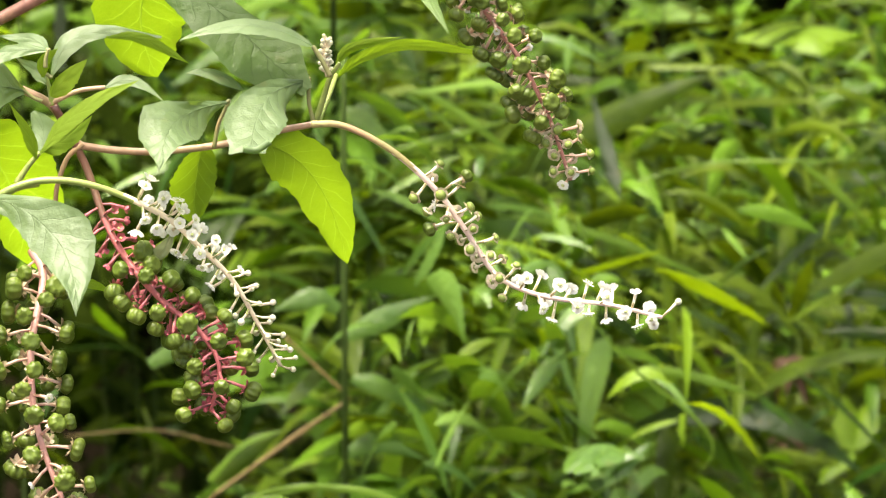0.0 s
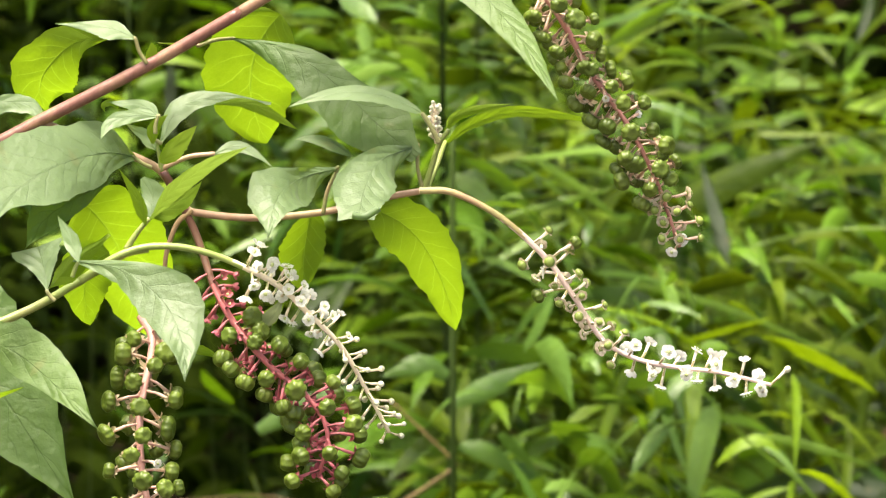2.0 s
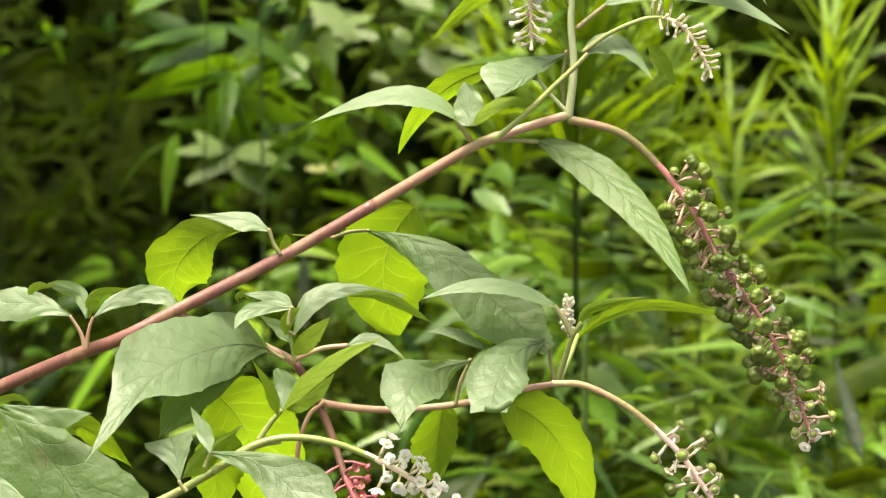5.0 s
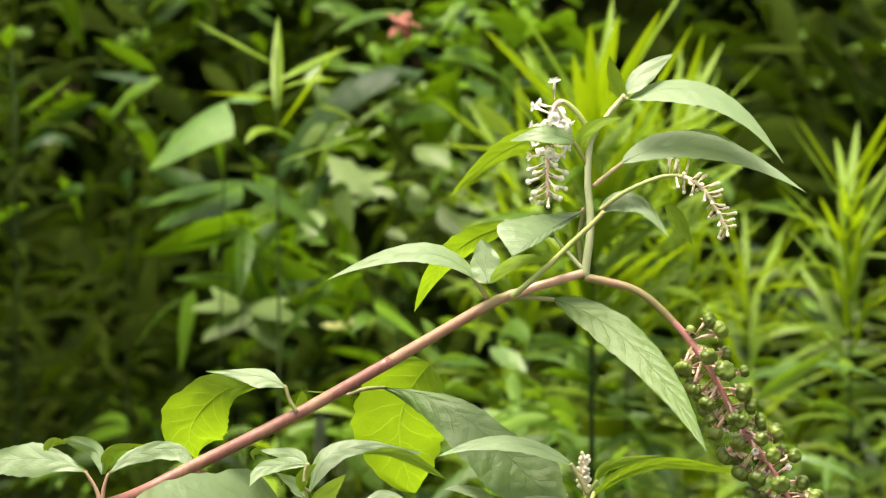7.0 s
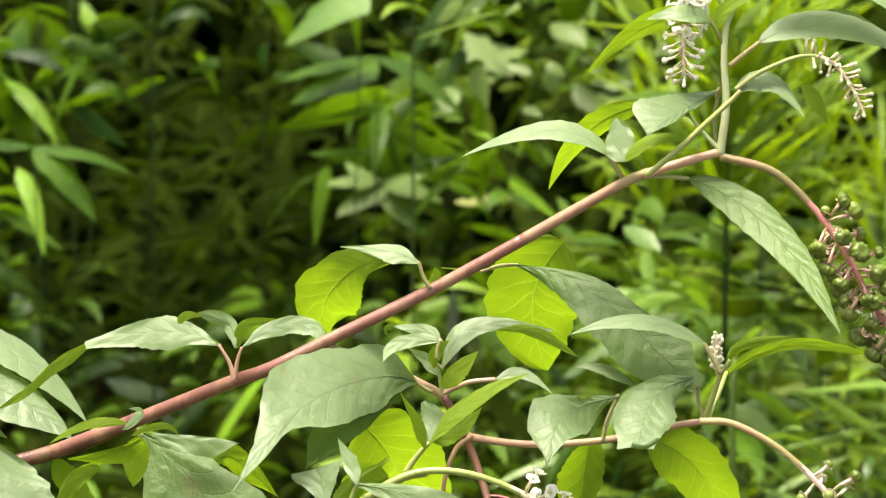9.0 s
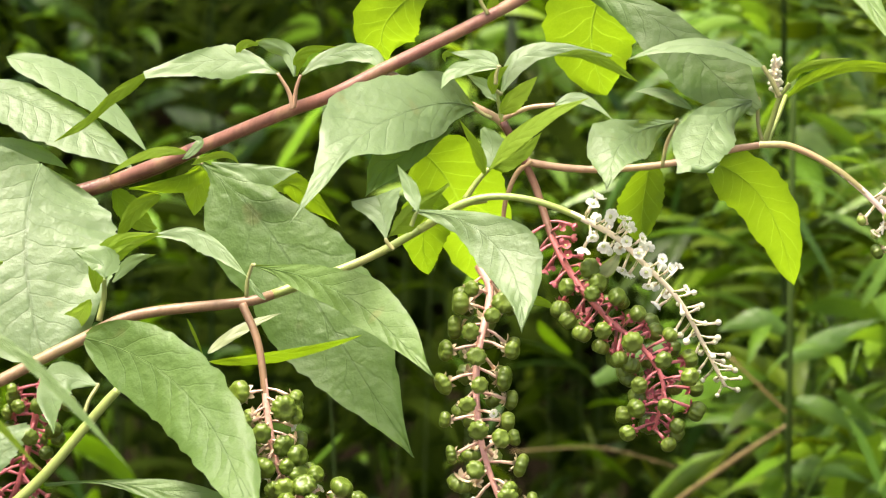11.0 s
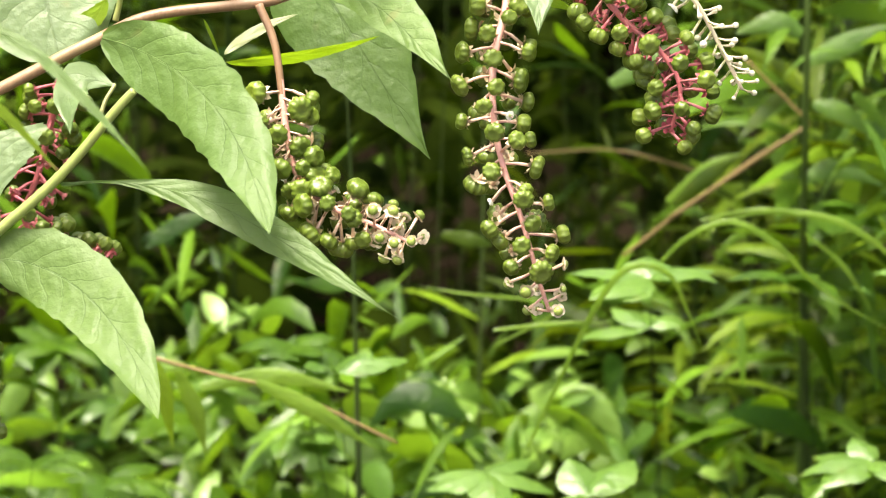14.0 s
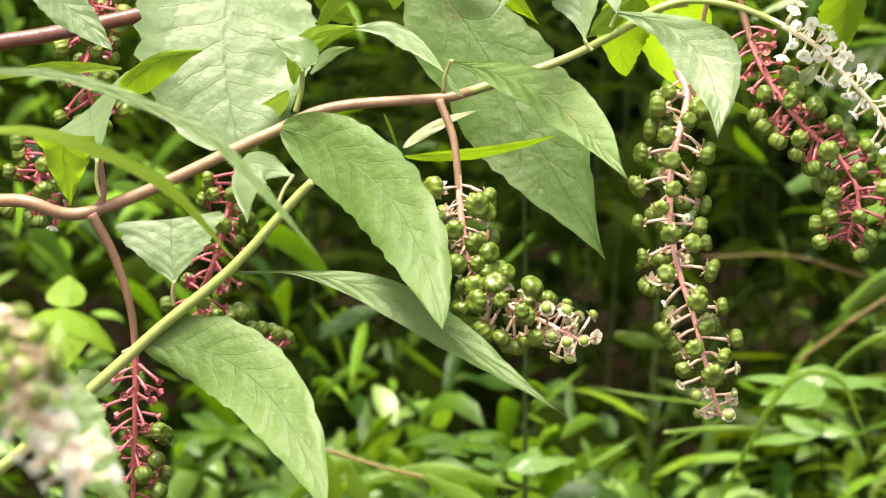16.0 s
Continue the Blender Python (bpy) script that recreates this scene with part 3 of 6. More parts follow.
def raceme(points, bare, count, fruit, blossom, axis_mat, r0=0.0016, r1=0.0007, pedicel=0.0095, berries=None, scale=1.0, seed=1, label="", petal_bare=(0, 0), stalk_mat=None, end=0.45, young=0.0, singles=()):
    """A flower spike. points: its axis; bare: the share of it with nothing on; from there to the share fruit it bears berries,
    then young berries to the share young, flowers to the share blossom, and buds on the rest. petal_bare: a stretch of empty crimson pedicels;
    singles: (foot, head, kind) of those that stand apart on the bare stalk."""
    rng = random.Random(seed)
    line = glide(points, 12)
    berries = berries or BERRIES
    lengths = [0.0]
    for a, b in zip(line, line[1:]):
        lengths.append(lengths[-1] + (b - a).length)
    total = lengths[-1]

    def at(s):
        d = s * total
        k = max(0, min(len(line) - 2, next((i for i in range(len(lengths) - 1) if lengths[i + 1] >= d), len(line) - 2)))
        f = (d - lengths[k]) / max(1e-9, lengths[k + 1] - lengths[k])
        return line[k].lerp(line[k + 1], f), (line[k + 1] - line[k]).normalized()

    bm = bmesh.new()
    tube(bm, line, lambda s: r0 + (r1 - r0) * s, 9, foot=max(0.0, bare - 0.02) if stalk_mat else 0.0)
    holders = []
    for i in range(count):
        f = (i + rng.uniform(-0.35, 0.35)) / (count - 1) if 0 < i < count - 1 else i / (count - 1)
        s = min(0.999, bare + (1 - bare) * max(0.0, f))
        c, way = at(s)
        turn = i * 2.39996 + rng.uniform(-0.45, 0.45)
        side = way.cross(Vector((0.2, 1, 0.1))).normalized()
        third = way.cross(side)
        out = side * math.cos(turn) + third * math.sin(turn)
        lean = rng.uniform(-0.05, 0.45) + (0.5 * f if s > blossom else 0)
        out = (out + way * lean).normalized()
        size = 1.0 if s < fruit else 1.0 - (1.0 - end) * max(0.0, (s - fruit) / max(1e-6, 1 - fruit))
        long = pedicel * rng.uniform(0.75, 1.25) * (0.55 + 0.45 * size)
        sag = Vector((0, 0, -0.0012 if s < fruit else 0.0008)) * rng.uniform(0.2, 1.4)
        foot, head = c, c + out * long + sag
        kind = "empty" if petal_bare[0] <= s < petal_bare[1] else "berry" if s < fruit else "young_berry" if s < young else "flower" if s < blossom else "bud"
        if kind == "berry" and rng.random() < 0.05:
            kind = "empty"
        tube(bm, [foot, foot.lerp(head, 0.5) - sag * 0.4, head], lambda q: (0.00046 + 0.00024 * q) * (0.6 + 0.4 * size), 5, 2)
        holders.append((kind, head, (head - foot.lerp(head, 0.5)).normalized(), size))
    for foot, head, kind in singles:
        foot, head = Vector(foot), Vector(head)
        tube(bm, [foot, foot.lerp(head, 0.5) + Vector((0, 0, 0.0006)), head], lambda q: 0.00045 + 0.0002 * q, 5, 2)
        holders.append((kind, head, (head - foot).normalized(), 1.0))
    spike = part("flower_spike", bm, [axis_mat, stalk_mat or axis_mat, {PINK: PEDICEL, BLUSH: PEDICEL_PALE, RED: REDCALYX}.get(axis_mat, axis_mat)], plant, label)
    for kind, head, way, size in holders:
        if kind == "berry":
            me, grow, nm = rng.choice(berries), scale * rng.uniform(0.82, 1.14), "berry"
        elif kind == "young_berry":
            me, grow, nm = rng.choice(FRUITLETS), scale * (0.5 + 0.5 * size) * rng.uniform(0.8, 1.15), "young_berry"
        elif kind == "flower":
            me, grow, nm = rng.choice(FLOWERS), scale * size ** 0.5 * rng.uniform(0.85, 1.12), "flower"
        elif kind == "bud":
            me, grow, nm = rng.choice(BUDS), scale * (0.6 + 0.5 * size) * rng.uniform(0.85, 1.2), "bud"
        else:
            me, grow, nm = rng.choice(FLOWERS if axis_mat is not RED else HUSKS), scale * 0.55, "flower"
        one = new(nm, me)
        one.parent = spike
        way = (way + Vector((rng.uniform(-1, 1), rng.uniform(-1, 1), rng.uniform(-1, 1))) * 0.36).normalized()
        one.matrix_basis = Matrix.Translation(head) @ way.to_track_quat("Z", "Y").to_matrix().to_4x4() @ Matrix.Rotation(rng.uniform(0, 6.3), 4, "Z") @ Matrix.Diagonal((grow, grow, grow * rng.uniform(0.9, 1.1), 1))
    return spike


HUSKS = [flower_mesh("flower", 0.0030, 0.9, REDCALYX)]

# stems
stem([(-0.58, 0.06, -0.02), (-0.575, 0.058, 0.55), (-0.54, 0.055, 0.95), (-0.46, 0.05, 1.14), (-0.3540, 0.0400, 1.2563)], 0.0100, 0.0036, DARKSTEM, label="thick pink stem leaning over")
stem([(-0.3540, 0.0400, 1.2563), (-0.3148, 0.0400, 1.2676), (-0.2888, 0.0400, 1.2750), (-0.2608, 0.0400, 1.2810), (-0.1706, 0.0400, 1.3051), (-0.1355, 0.0250, 1.3214)], 0.0034, 0.0028, DARKSTEM)
stem([(-0.1706, 0.0400, 1.3051), (-0.1355, 0.0250, 1.3214), (-0.1033, 0.0100, 1.3370), (-0.0863, 0.0000, 1.3448), (-0.0679, 0.0000, 1.3541), (-0.0289, 0.0000, 1.3739), (0.0050, 0.0000, 1.3931)], 0.0027, 0.0022, STEM, label='long pink arching stem')
stem([(0.0040, 0.0000, 1.3925), (0.0215, 0.0000, 1.4028), (0.0392, 0.0000, 1.4131), (0.0493, 0.0000, 1.4175)], 0.0022, 0.0018, TANSTEM)
stem([(0.0473, 0.0000, 1.4166), (0.0594, 0.0000, 1.4206), (0.0738, 0.0000, 1.4249)], 0.0018, 0.0016, SIDESTEM)
stem([(0.0743, 0.0000, 1.4237), (0.0762, 0.0000, 1.4418), (0.0752, 0.0000, 1.4581), (0.0763, 0.0000, 1.4723), (0.0821, 0.0000, 1.4814), (0.0883, 0.0000, 1.4889)], 0.0016, 0.0009, PALESTEM, label='pale green shoot')
stem([(0.0476, -0.0120, 1.4176), (0.0586, -0.0120, 1.4269), (0.0686, -0.0120, 1.4366), (0.0766, -0.0120, 1.4441), (0.0806, -0.0120, 1.4483)], 0.0011, 0.0008, GREENSTEM)
stem([(0.0739, 0.0000, 1.4259), (0.0682, 0.0000, 1.4320), (0.0631, 0.0000, 1.4382)], 0.0008, 0.0006, PALESTEM)
stem([(-0.3523, 0.0000, 1.2068), (-0.2761, -0.0300, 1.2311), (-0.2429, -0.0300, 1.2282), (-0.1809, -0.0200, 1.2565), (-0.1565, -0.0150, 1.2668), (-0.1189, -0.0100, 1.2705), (-0.1078, -0.0060, 1.2725), (-0.0966, 0.0120, 1.2729)], 0.0026, 0.0016, LOWSTEM, label='pink branch turning green')
stem([(-0.1078, -0.0060, 1.2725), (-0.0751, 0.0000, 1.2840), (-0.0543, 0.0000, 1.2954), (-0.0388, 0.0000, 1.3047), (-0.0296, 0.0000, 1.3068)], 0.0017, 0.0013, GREENSTEM)
stem([(-0.545, 0.05, 0.85), (-0.49, 0.02, 1.0), (-0.4112, 0.0000, 1.1737), (-0.3512, 0.0000, 1.2070)], 0.0085, 0.0028, STEM)
stem([(-0.0356, 0.0120, 1.3393), (-0.0249, 0.0120, 1.3332), (-0.0168, 0.0120, 1.3204), (-0.0101, 0.0120, 1.3174), (0.0095, 0.0120, 1.3156), (0.0342, 0.0120, 1.3175), (0.0569, 0.0120, 1.3226), (0.0709, 0.0120, 1.3250)], 0.0015, 0.0012, SIDESTEM)
stem([(0.0709, 0.0120, 1.3250), (0.0738, 0.0120, 1.3340), (0.0765, 0.0120, 1.3423), (0.0800, 0.0120, 1.3475)], 0.0012, 0.0008, GREENSTEM)
stem([(-0.0656, 0.0000, 1.3535), (-0.0497, 0.0080, 1.3438), (-0.0356, 0.0120, 1.3393)], 0.0014, 0.0014, STEM)
stem([(-0.0241, 0.0000, 1.3353), (-0.0251, 0.0000, 1.3409), (-0.0261, 0.0000, 1.3462)], 0.0011, 0.0005, GREENSTEM)
stem([(-0.0134, 0.0000, 1.3211), (-0.0192, 0.0000, 1.3159), (-0.0230, 0.0000, 1.3056), (-0.0238, 0.0000, 1.2993)], 0.0010, 0.0008, SIDESTEM)
stem([(-0.0998, 0.0000, 1.3402), (-0.1012, 0.0000, 1.3462), (-0.1052, 0.0000, 1.3532)], 0.0010, 0.0005, SIDESTEM)
stem([(-0.0994, 0.0000, 1.3406), (-0.0985, 0.0000, 1.3473), (-0.0969, 0.0000, 1.3524)], 0.0009, 0.0005, SIDESTEM)
stem([(-0.3238, -0.0600, 1.0973), (-0.2713, -0.0600, 1.1386), (-0.2299, -0.0600, 1.1776), (-0.2116, -0.0600, 1.1952), (-0.1873, -0.0600, 1.2170), (-0.1653, -0.0600, 1.2427), (-0.1589, -0.0600, 1.2498)], 0.0025, 0.0015, GREENSTEM, label='smooth light green stalk')
stem([(-0.2429, -0.0300, 1.2278), (-0.2384, -0.0300, 1.2337), (-0.2392, -0.0300, 1.2473)], 0.0016, 0.0010, STEM)
stem([(-0.1705, -0.0110, 1.2639), (-0.1686, -0.0110, 1.2719), (-0.1682, -0.0110, 1.2794)], 0.0012, 0.0009, GREENSTEM)
stem([(-0.0372, -0.0150, 1.3098), (-0.0331, -0.0150, 1.3159), (-0.0288, -0.0150, 1.3209)], 0.0012, 0.0008, GREENSTEM)
stem([(-0.0555, -0.0450, 1.3060), (-0.0542, -0.0450, 1.3096), (-0.0530, -0.0450, 1.3116)], 0.0008, 0.0006, GREENSTEM)
# leaves of the upper shoot
leaf((0.0895, 0.0000, 1.4872), (0.1194, 0.0000, 1.4885), (0.1455, 0.0000, 1.4638), 0.0032, 0.0048, 58, -55, node_at=(0.0871, 0.0000, 1.4881), wave=0.06, taper=1.2)
leaf((0.0873, 0.0000, 1.4642), (0.1165, 0.0000, 1.4698), (0.1537, 0.0000, 1.4536), 0.0051, 0.0038, 50, -45, node_at=(0.0772, 0.0000, 1.4560), taper=1.2)
shaped_leaf([(0.1024, 0.0200, 1.4721), (0.1191, 0.0250, 1.4716), (0.1377, 0.0300, 1.4646)], (0.0002, 0.0029, 0.0002), (0.0002, 0.0029, 0.0002), (10, -10), mat=LEAF_SHADED)
leaf((0.0694, 0.0000, 1.4727), (0.0486, 0.0040, 1.4703), (0.0256, 0.0100, 1.4506), 0.0040, 0.0044, 30, -30, mat=YOUNG_AND_BACKLIT, node_at=(0.0747, 0.0000, 1.4642))
leaf((0.0706, 0.0000, 1.4719), (0.0597, -0.0060, 1.4752), (0.0471, -0.0040, 1.4726), 0.0028, 0.0028, -45, 40)
leaf((0.0879, 0.0000, 1.4872), (0.0842, 0.0000, 1.4945), (0.0828, 0.0000, 1.5030), 0.0022, 0.0032, 10, 10, mat=YOUNG_AND_BACKLIT)
leaf((0.0887, 0.0000, 1.4889), (0.0951, 0.0000, 1.4975), (0.1056, 0.0000, 1.5034), 0.0024, 0.0044, 40, -30)
leaf((0.0719, 0.0000, 1.4690), (0.0763, 0.0000, 1.4771), (0.0876, 0.0000, 1.4808), 0.0024, 0.0024, 20, -40, mat=YOUNG_AND_BACKLIT)
leaf((0.0747, 0.0000, 1.4682), (0.0779, 0.0000, 1.4646), (0.0798, 0.0000, 1.4597), 0.0022, 0.0020, 10, 0, mat=YOUNG_AND_BACKLIT)
leaf((0.0793, 0.0000, 1.4467), (0.0918, 0.0000, 1.4516), (0.1048, 0.0000, 1.4369), 0.0020, 0.0052, 55, -30, taper=1.1)
leaf((0.1031, 0.0000, 1.4495), (0.1080, 0.0000, 1.4434), (0.1130, 0.0000, 1.4345), 0.0028, 0.0024, 10, -20, mat=YOUNG_AND_BACKLIT)
shaped_leaf([(0.0742, 0.0120, 1.4459), (0.0639, -0.0050, 1.4424), (0.0553, -0.0200, 1.4389), (0.0468, -0.0300, 1.4336)], (0.0004, 0.0012, 0.0018, 0.0014, 0.0000), (0.0004, 0.0040, 0.0076, 0.0104, 0.0000), (-35, 40), node_at=(0.0735, 0.0120, 1.4262))
leaf((0.0479, 0.0000, 1.4422), (0.0270, 0.0200, 1.4294), (0.0136, 0.0500, 1.4043), 0.0045, 0.0049, 20, -20, mat=YOUNG_AND_BACKLIT, node_at=(0.0631, 0.0000, 1.4382))
leaf((0.0344, 0.0000, 1.4231), (0.0135, 0.0000, 1.4321), (-0.0189, 0.0000, 1.4219), 0.0030, 0.0032, -58, 58, node_at=(0.0393, 0.0000, 1.4157), taper=1.25, wave=0.11)
leaf((0.0391, -0.0080, 1.4220), (0.0382, -0.0080, 1.4301), (0.0366, -0.0080, 1.4378), 0.0054, 0.0052, 15, -15, taper=0.8)
leaf((0.0399, -0.0080, 1.4220), (0.0497, -0.0080, 1.4305), (0.0652, -0.0080, 1.4299), 0.0014, 0.0028, 50, -40, mat=YOUNG_AND_BACKLIT)
leaf((0.0628, 0.0000, 1.4153), (0.0918, -0.0150, 1.3993), (0.1141, -0.0600, 1.3689), 0.0060, 0.0064, 35, -30, mat=LEAF_SHADED, node_at=(0.0480, 0.0000, 1.4162), taper=1.05, peak=0.42, label='long grey-green drooping leaf')
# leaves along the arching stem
leaf((0.0198, 0.0620, 1.3835), (0.0085, 0.0800, 1.3584), (0.0147, 0.1100, 1.3263), 0.0181, 0.0181, -8, -6, mat=YOUNG_AND_BACKLIT, taper=0.75, peak=0.42, label='large leaf glowing yellow-green against the light')
shaped_leaf([(0.0016, 0.0350, 1.3784), (0.0167, 0.0270, 1.3765), (0.0300, 0.0190, 1.3707), (0.0422, 0.0110, 1.3616), (0.0543, 0.0030, 1.3505), (0.0673, -0.0050, 1.3403)], (0.0004, 0.0016, 0.0056, 0.0066, 0.0111, 0.0025), (0.0004, 0.0062, 0.0093, 0.0120, 0.0113, 0.0025), (30, -26), node_at=(-0.0108, 0.0040, 1.3803), mat=LEAF_SHADED, label='grey-green leaf with a dark rib')
shaped_leaf([(-0.0423, 0.0050, 1.3833), (-0.0550, 0.0163, 1.3802), (-0.0653, 0.0275, 1.3701), (-0.0694, 0.0388, 1.3599), (-0.0674, 0.0500, 1.3495)], (0.0004, 0.0052, 0.0121, 0.0108, 0.0006), (0.0004, 0.0071, 0.0112, 0.0100, 0.0006), (0, 0), mat=YOUNG_AND_BACKLIT, label='leaf bent down, glowing yellow-green')
shaped_leaf([(-0.0330, -0.0020, 1.3839), (-0.0407, -0.0020, 1.3874), (-0.0512, -0.0020, 1.3890), (-0.0614, -0.0020, 1.3897)], (0.0004, 0.0037, 0.0018, 0.0002), (0.0004, 0.0027, 0.0012, 0.0002), (-40, 40), node_at=(-0.0291, -0.0020, 1.3749))
leaf((-0.0289, 0.0000, 1.3749), (-0.0272, 0.0000, 1.3788), (-0.0274, 0.0000, 1.3822), 0.0018, 0.0020, 0, 0, mat=YOUNG_AND_BACKLIT, taper=0.8)
leaf((-0.0250, 0.0000, 1.3820), (-0.0082, 0.0000, 1.3829), (-0.0092, 0.0000, 1.3886), 0.0004, 0.0006, 0, 0, mat=YOUNG_AND_BACKLIT)
shaped_leaf([(-0.1044, 0.0000, 1.3530), (-0.1167, 0.0000, 1.3573), (-0.1330, 0.0000, 1.3572), (-0.1535, 0.0000, 1.3526)], (0.0006, 0.0034, 0.0064, 0.0040, 0.0014), (0.0006, 0.0026, 0.0054, 0.0034, 0.0010), (-30, 30), label='pale leaf with a curled tip')
shaped_leaf([(-0.1526, 0.0030, 1.3523), (-0.1642, 0.0030, 1.3450), (-0.1756, 0.0030, 1.3345), (-0.1878, 0.0030, 1.3268)], (0.0012, 0.0030, 0.0020, 0.0014, 0.0000), (0.0010, 0.0016, 0.0012, 0.0012, 0.0000), (0, 0), mat=YOUNG_AND_BACKLIT)
shaped_leaf([(-0.0991, 0.0000, 1.3520), (-0.1011, 0.0000, 1.3607), (-0.1084, 0.0000, 1.3635), (-0.1129, 0.0000, 1.3644)], (0.0004, 0.0028, 0.0028, 0.0018, 0.0006), (0.0004, 0.0020, 0.0028, 0.0020, 0.0006), (10, 10))
shaped_leaf([(-0.1124, 0.0040, 1.3629), (-0.1165, 0.0040, 1.3637), (-0.1194, 0.0040, 1.3616), (-0.1190, 0.0040, 1.3579)], (0.0006, 0.0018, 0.0020, 0.0012, 0.0000), (0.0006, 0.0010, 0.0012, 0.0010, 0.0000), (0, 0), mat=YOUNG_AND_BACKLIT)
shaped_leaf([(-0.0963, 0.0000, 1.3524), (-0.0897, 0.0000, 1.3578), (-0.0799, 0.0000, 1.3612), (-0.0713, 0.0000, 1.3596), (-0.0656, 0.0000, 1.3530)], (0.0004, 0.0020, 0.0026, 0.0028, 0.0004), (0.0004, 0.0024, 0.0036, 0.0028, 0.0004), (30, -30))
shaped_leaf([(-0.0985, 0.0030, 1.3515), (-0.0985, 0.0030, 1.3577), (-0.0944, 0.0030, 1.3611), (-0.0825, 0.0030, 1.3624)], (0.0004, 0.0010, 0.0012, 0.0012, 0.0000), (0.0004, 0.0028, 0.0032, 0.0016, 0.0000), (0, 0), mat=YOUNG_AND_BACKLIT)
shaped_leaf([(-0.0344, 0.0100, 1.3390), (-0.0431, -0.0014, 1.3426), (-0.0529, -0.0129, 1.3429), (-0.0626, -0.0243, 1.3413), (-0.0721, -0.0357, 1.3372), (-0.0795, -0.0471, 1.3322), (-0.0868, -0.0586, 1.3242), (-0.0970, -0.0700, 1.3114)], (0.0008, 0.0064, 0.0110, 0.0120, 0.0096, 0.0028, 0.0020, 0.0000), (0.0008, 0.0096, 0.0116, 0.0144, 0.0168, 0.0076, 0.0030, 0.0000), (-30, 34), node_at=(-0.0281, 0.0100, 1.3349), wave=0.1, label='broad pale leaf with impressed veins')
# leaves of the side branch
leaf((0.0695, -0.0100, 1.3568), (0.0460, -0.0100, 1.3651), (0.0211, -0.0100, 1.3597), 0.0026, 0.0020, -58, 58, node_at=(0.0754, -0.0100, 1.3461), wave=0.11)
shaped_leaf([(0.0809, 0.0600, 1.3335), (0.0915, 0.0600, 1.3415), (0.1096, 0.0600, 1.3460), (0.1433, 0.0600, 1.3409)], (0.0004, 0.0025, 0.0025, 0.0021, 0.0000), (0.0004, 0.0017, 0.0023, 0.0019, 0.0000), (-20, 20), mat=YOUNG_AND_BACKLIT, label='young leaf glowing yellow-green')
shaped_leaf([(0.0812, 0.0620, 1.3387), (0.0874, 0.0620, 1.3451), (0.1072, 0.0620, 1.3489)], (0.0004, 0.0017, 0.0017, 0.0013, 0.0000), (0.0004, 0.0019, 0.0021, 0.0013, 0.0000), (10, 10), mat=YOUNG_AND_BACKLIT)
stem([(0.0715, 0.0120, 1.3250), (0.0766, 0.0300, 1.3319), (0.0811, 0.0600, 1.3347)], 0.0012, 0.0008, GREENSTEM)
shaped_leaf([(0.0683, 0.0000, 1.3435), (0.0546, -0.0150, 1.3413), (0.0481, -0.0300, 1.3337), (0.0454, -0.0450, 1.3256)], (0.0004, 0.0080, 0.0093, 0.0052), (0.0004, 0.0052, 0.0109, 0.0068), (-14, 20), node_at=(0.0697, 0.0000, 1.3280), label='leaf with a rolled tip')
stem([(0.0428, -0.0470, 1.3272), (0.0475, -0.0470, 1.3268), (0.0523, -0.0470, 1.3296)], 0.0014, 0.0012, LEAF, name='rolled_tip')
shaped_leaf([(0.0391, 0.0000, 1.3357), (0.0259, -0.0167, 1.3353), (0.0171, -0.0333, 1.3311), (0.0129, -0.0500, 1.3197)], (0.0004, 0.0084, 0.0076, 0.0000), (0.0004, 0.0040, 0.0108, 0.0000), (-14, 20), node_at=(0.0337, 0.0000, 1.3188))
leaf((0.0490, 0.0100, 1.3188), (0.0712, 0.0300, 1.3015), (0.0859, 0.0750, 1.2590), 0.0107, 0.0111, -8, -8, mat=YOUNG_AND_BACKLIT, node_at=(0.0465, 0.0100, 1.3203), taper=0.78, peak=0.42, label='toothed leaf glowing yellow-green')
leaf((0.0301, 0.0350, 1.3132), (0.0276, 0.0350, 1.2994), (0.0267, 0.0350, 1.2838), 0.0066, 0.0062, 30, -60, taper=0.7, mat=YOUNG_AND_BACKLIT, twist=50)
leaf((0.0444, 0.0060, 1.3390), (0.0341, 0.0060, 1.3453), (0.0239, 0.0060, 1.3453), 0.0024, 0.0012, -50, 50)
shaped_leaf([(-0.0247, 0.0000, 1.3454), (-0.0178, 0.0000, 1.3584), (-0.0046, 0.0000, 1.3618), (0.0153, 0.0000, 1.3596)], (0.0004, 0.0028, 0.0028, 0.0018, 0.0004), (0.0004, 0.0040, 0.0030, 0.0016, 0.0004), (40, -35), node_at=(-0.0265, 0.0000, 1.3467), label='pale young leaf folded along its rib')
shaped_leaf([(-0.0046, 0.0040, 1.3591), (0.0096, 0.0040, 1.3582), (0.0255, 0.0040, 1.3490)], (0.0004, 0.0018, 0.0018, 0.0014, 0.0000), (0.0004, 0.0010, 0.0024, 0.0018, 0.0000), (10, 10), mat=YOUNG_AND_BACKLIT)
shaped_leaf([(-0.0249, -0.0060, 1.3563), (-0.0313, -0.0060, 1.3604), (-0.0438, -0.0060, 1.3619)], (0.0004, 0.0024, 0.0026, 0.0016, 0.0000), (0.0004, 0.0022, 0.0020, 0.0010, 0.0000), (-30, 30), node_at=(-0.0264, -0.0060, 1.3501))
shaped_leaf([(-0.0395, -0.0020, 1.3590), (-0.0423, -0.0020, 1.3611), (-0.0448, -0.0020, 1.3599), (-0.0444, -0.0020, 1.3574)], (0.0004, 0.0012, 0.0014, 0.0008, 0.0000), (0.0004, 0.0010, 0.0010, 0.0008, 0.0000), (0, 0), mat=YOUNG_AND_BACKLIT)
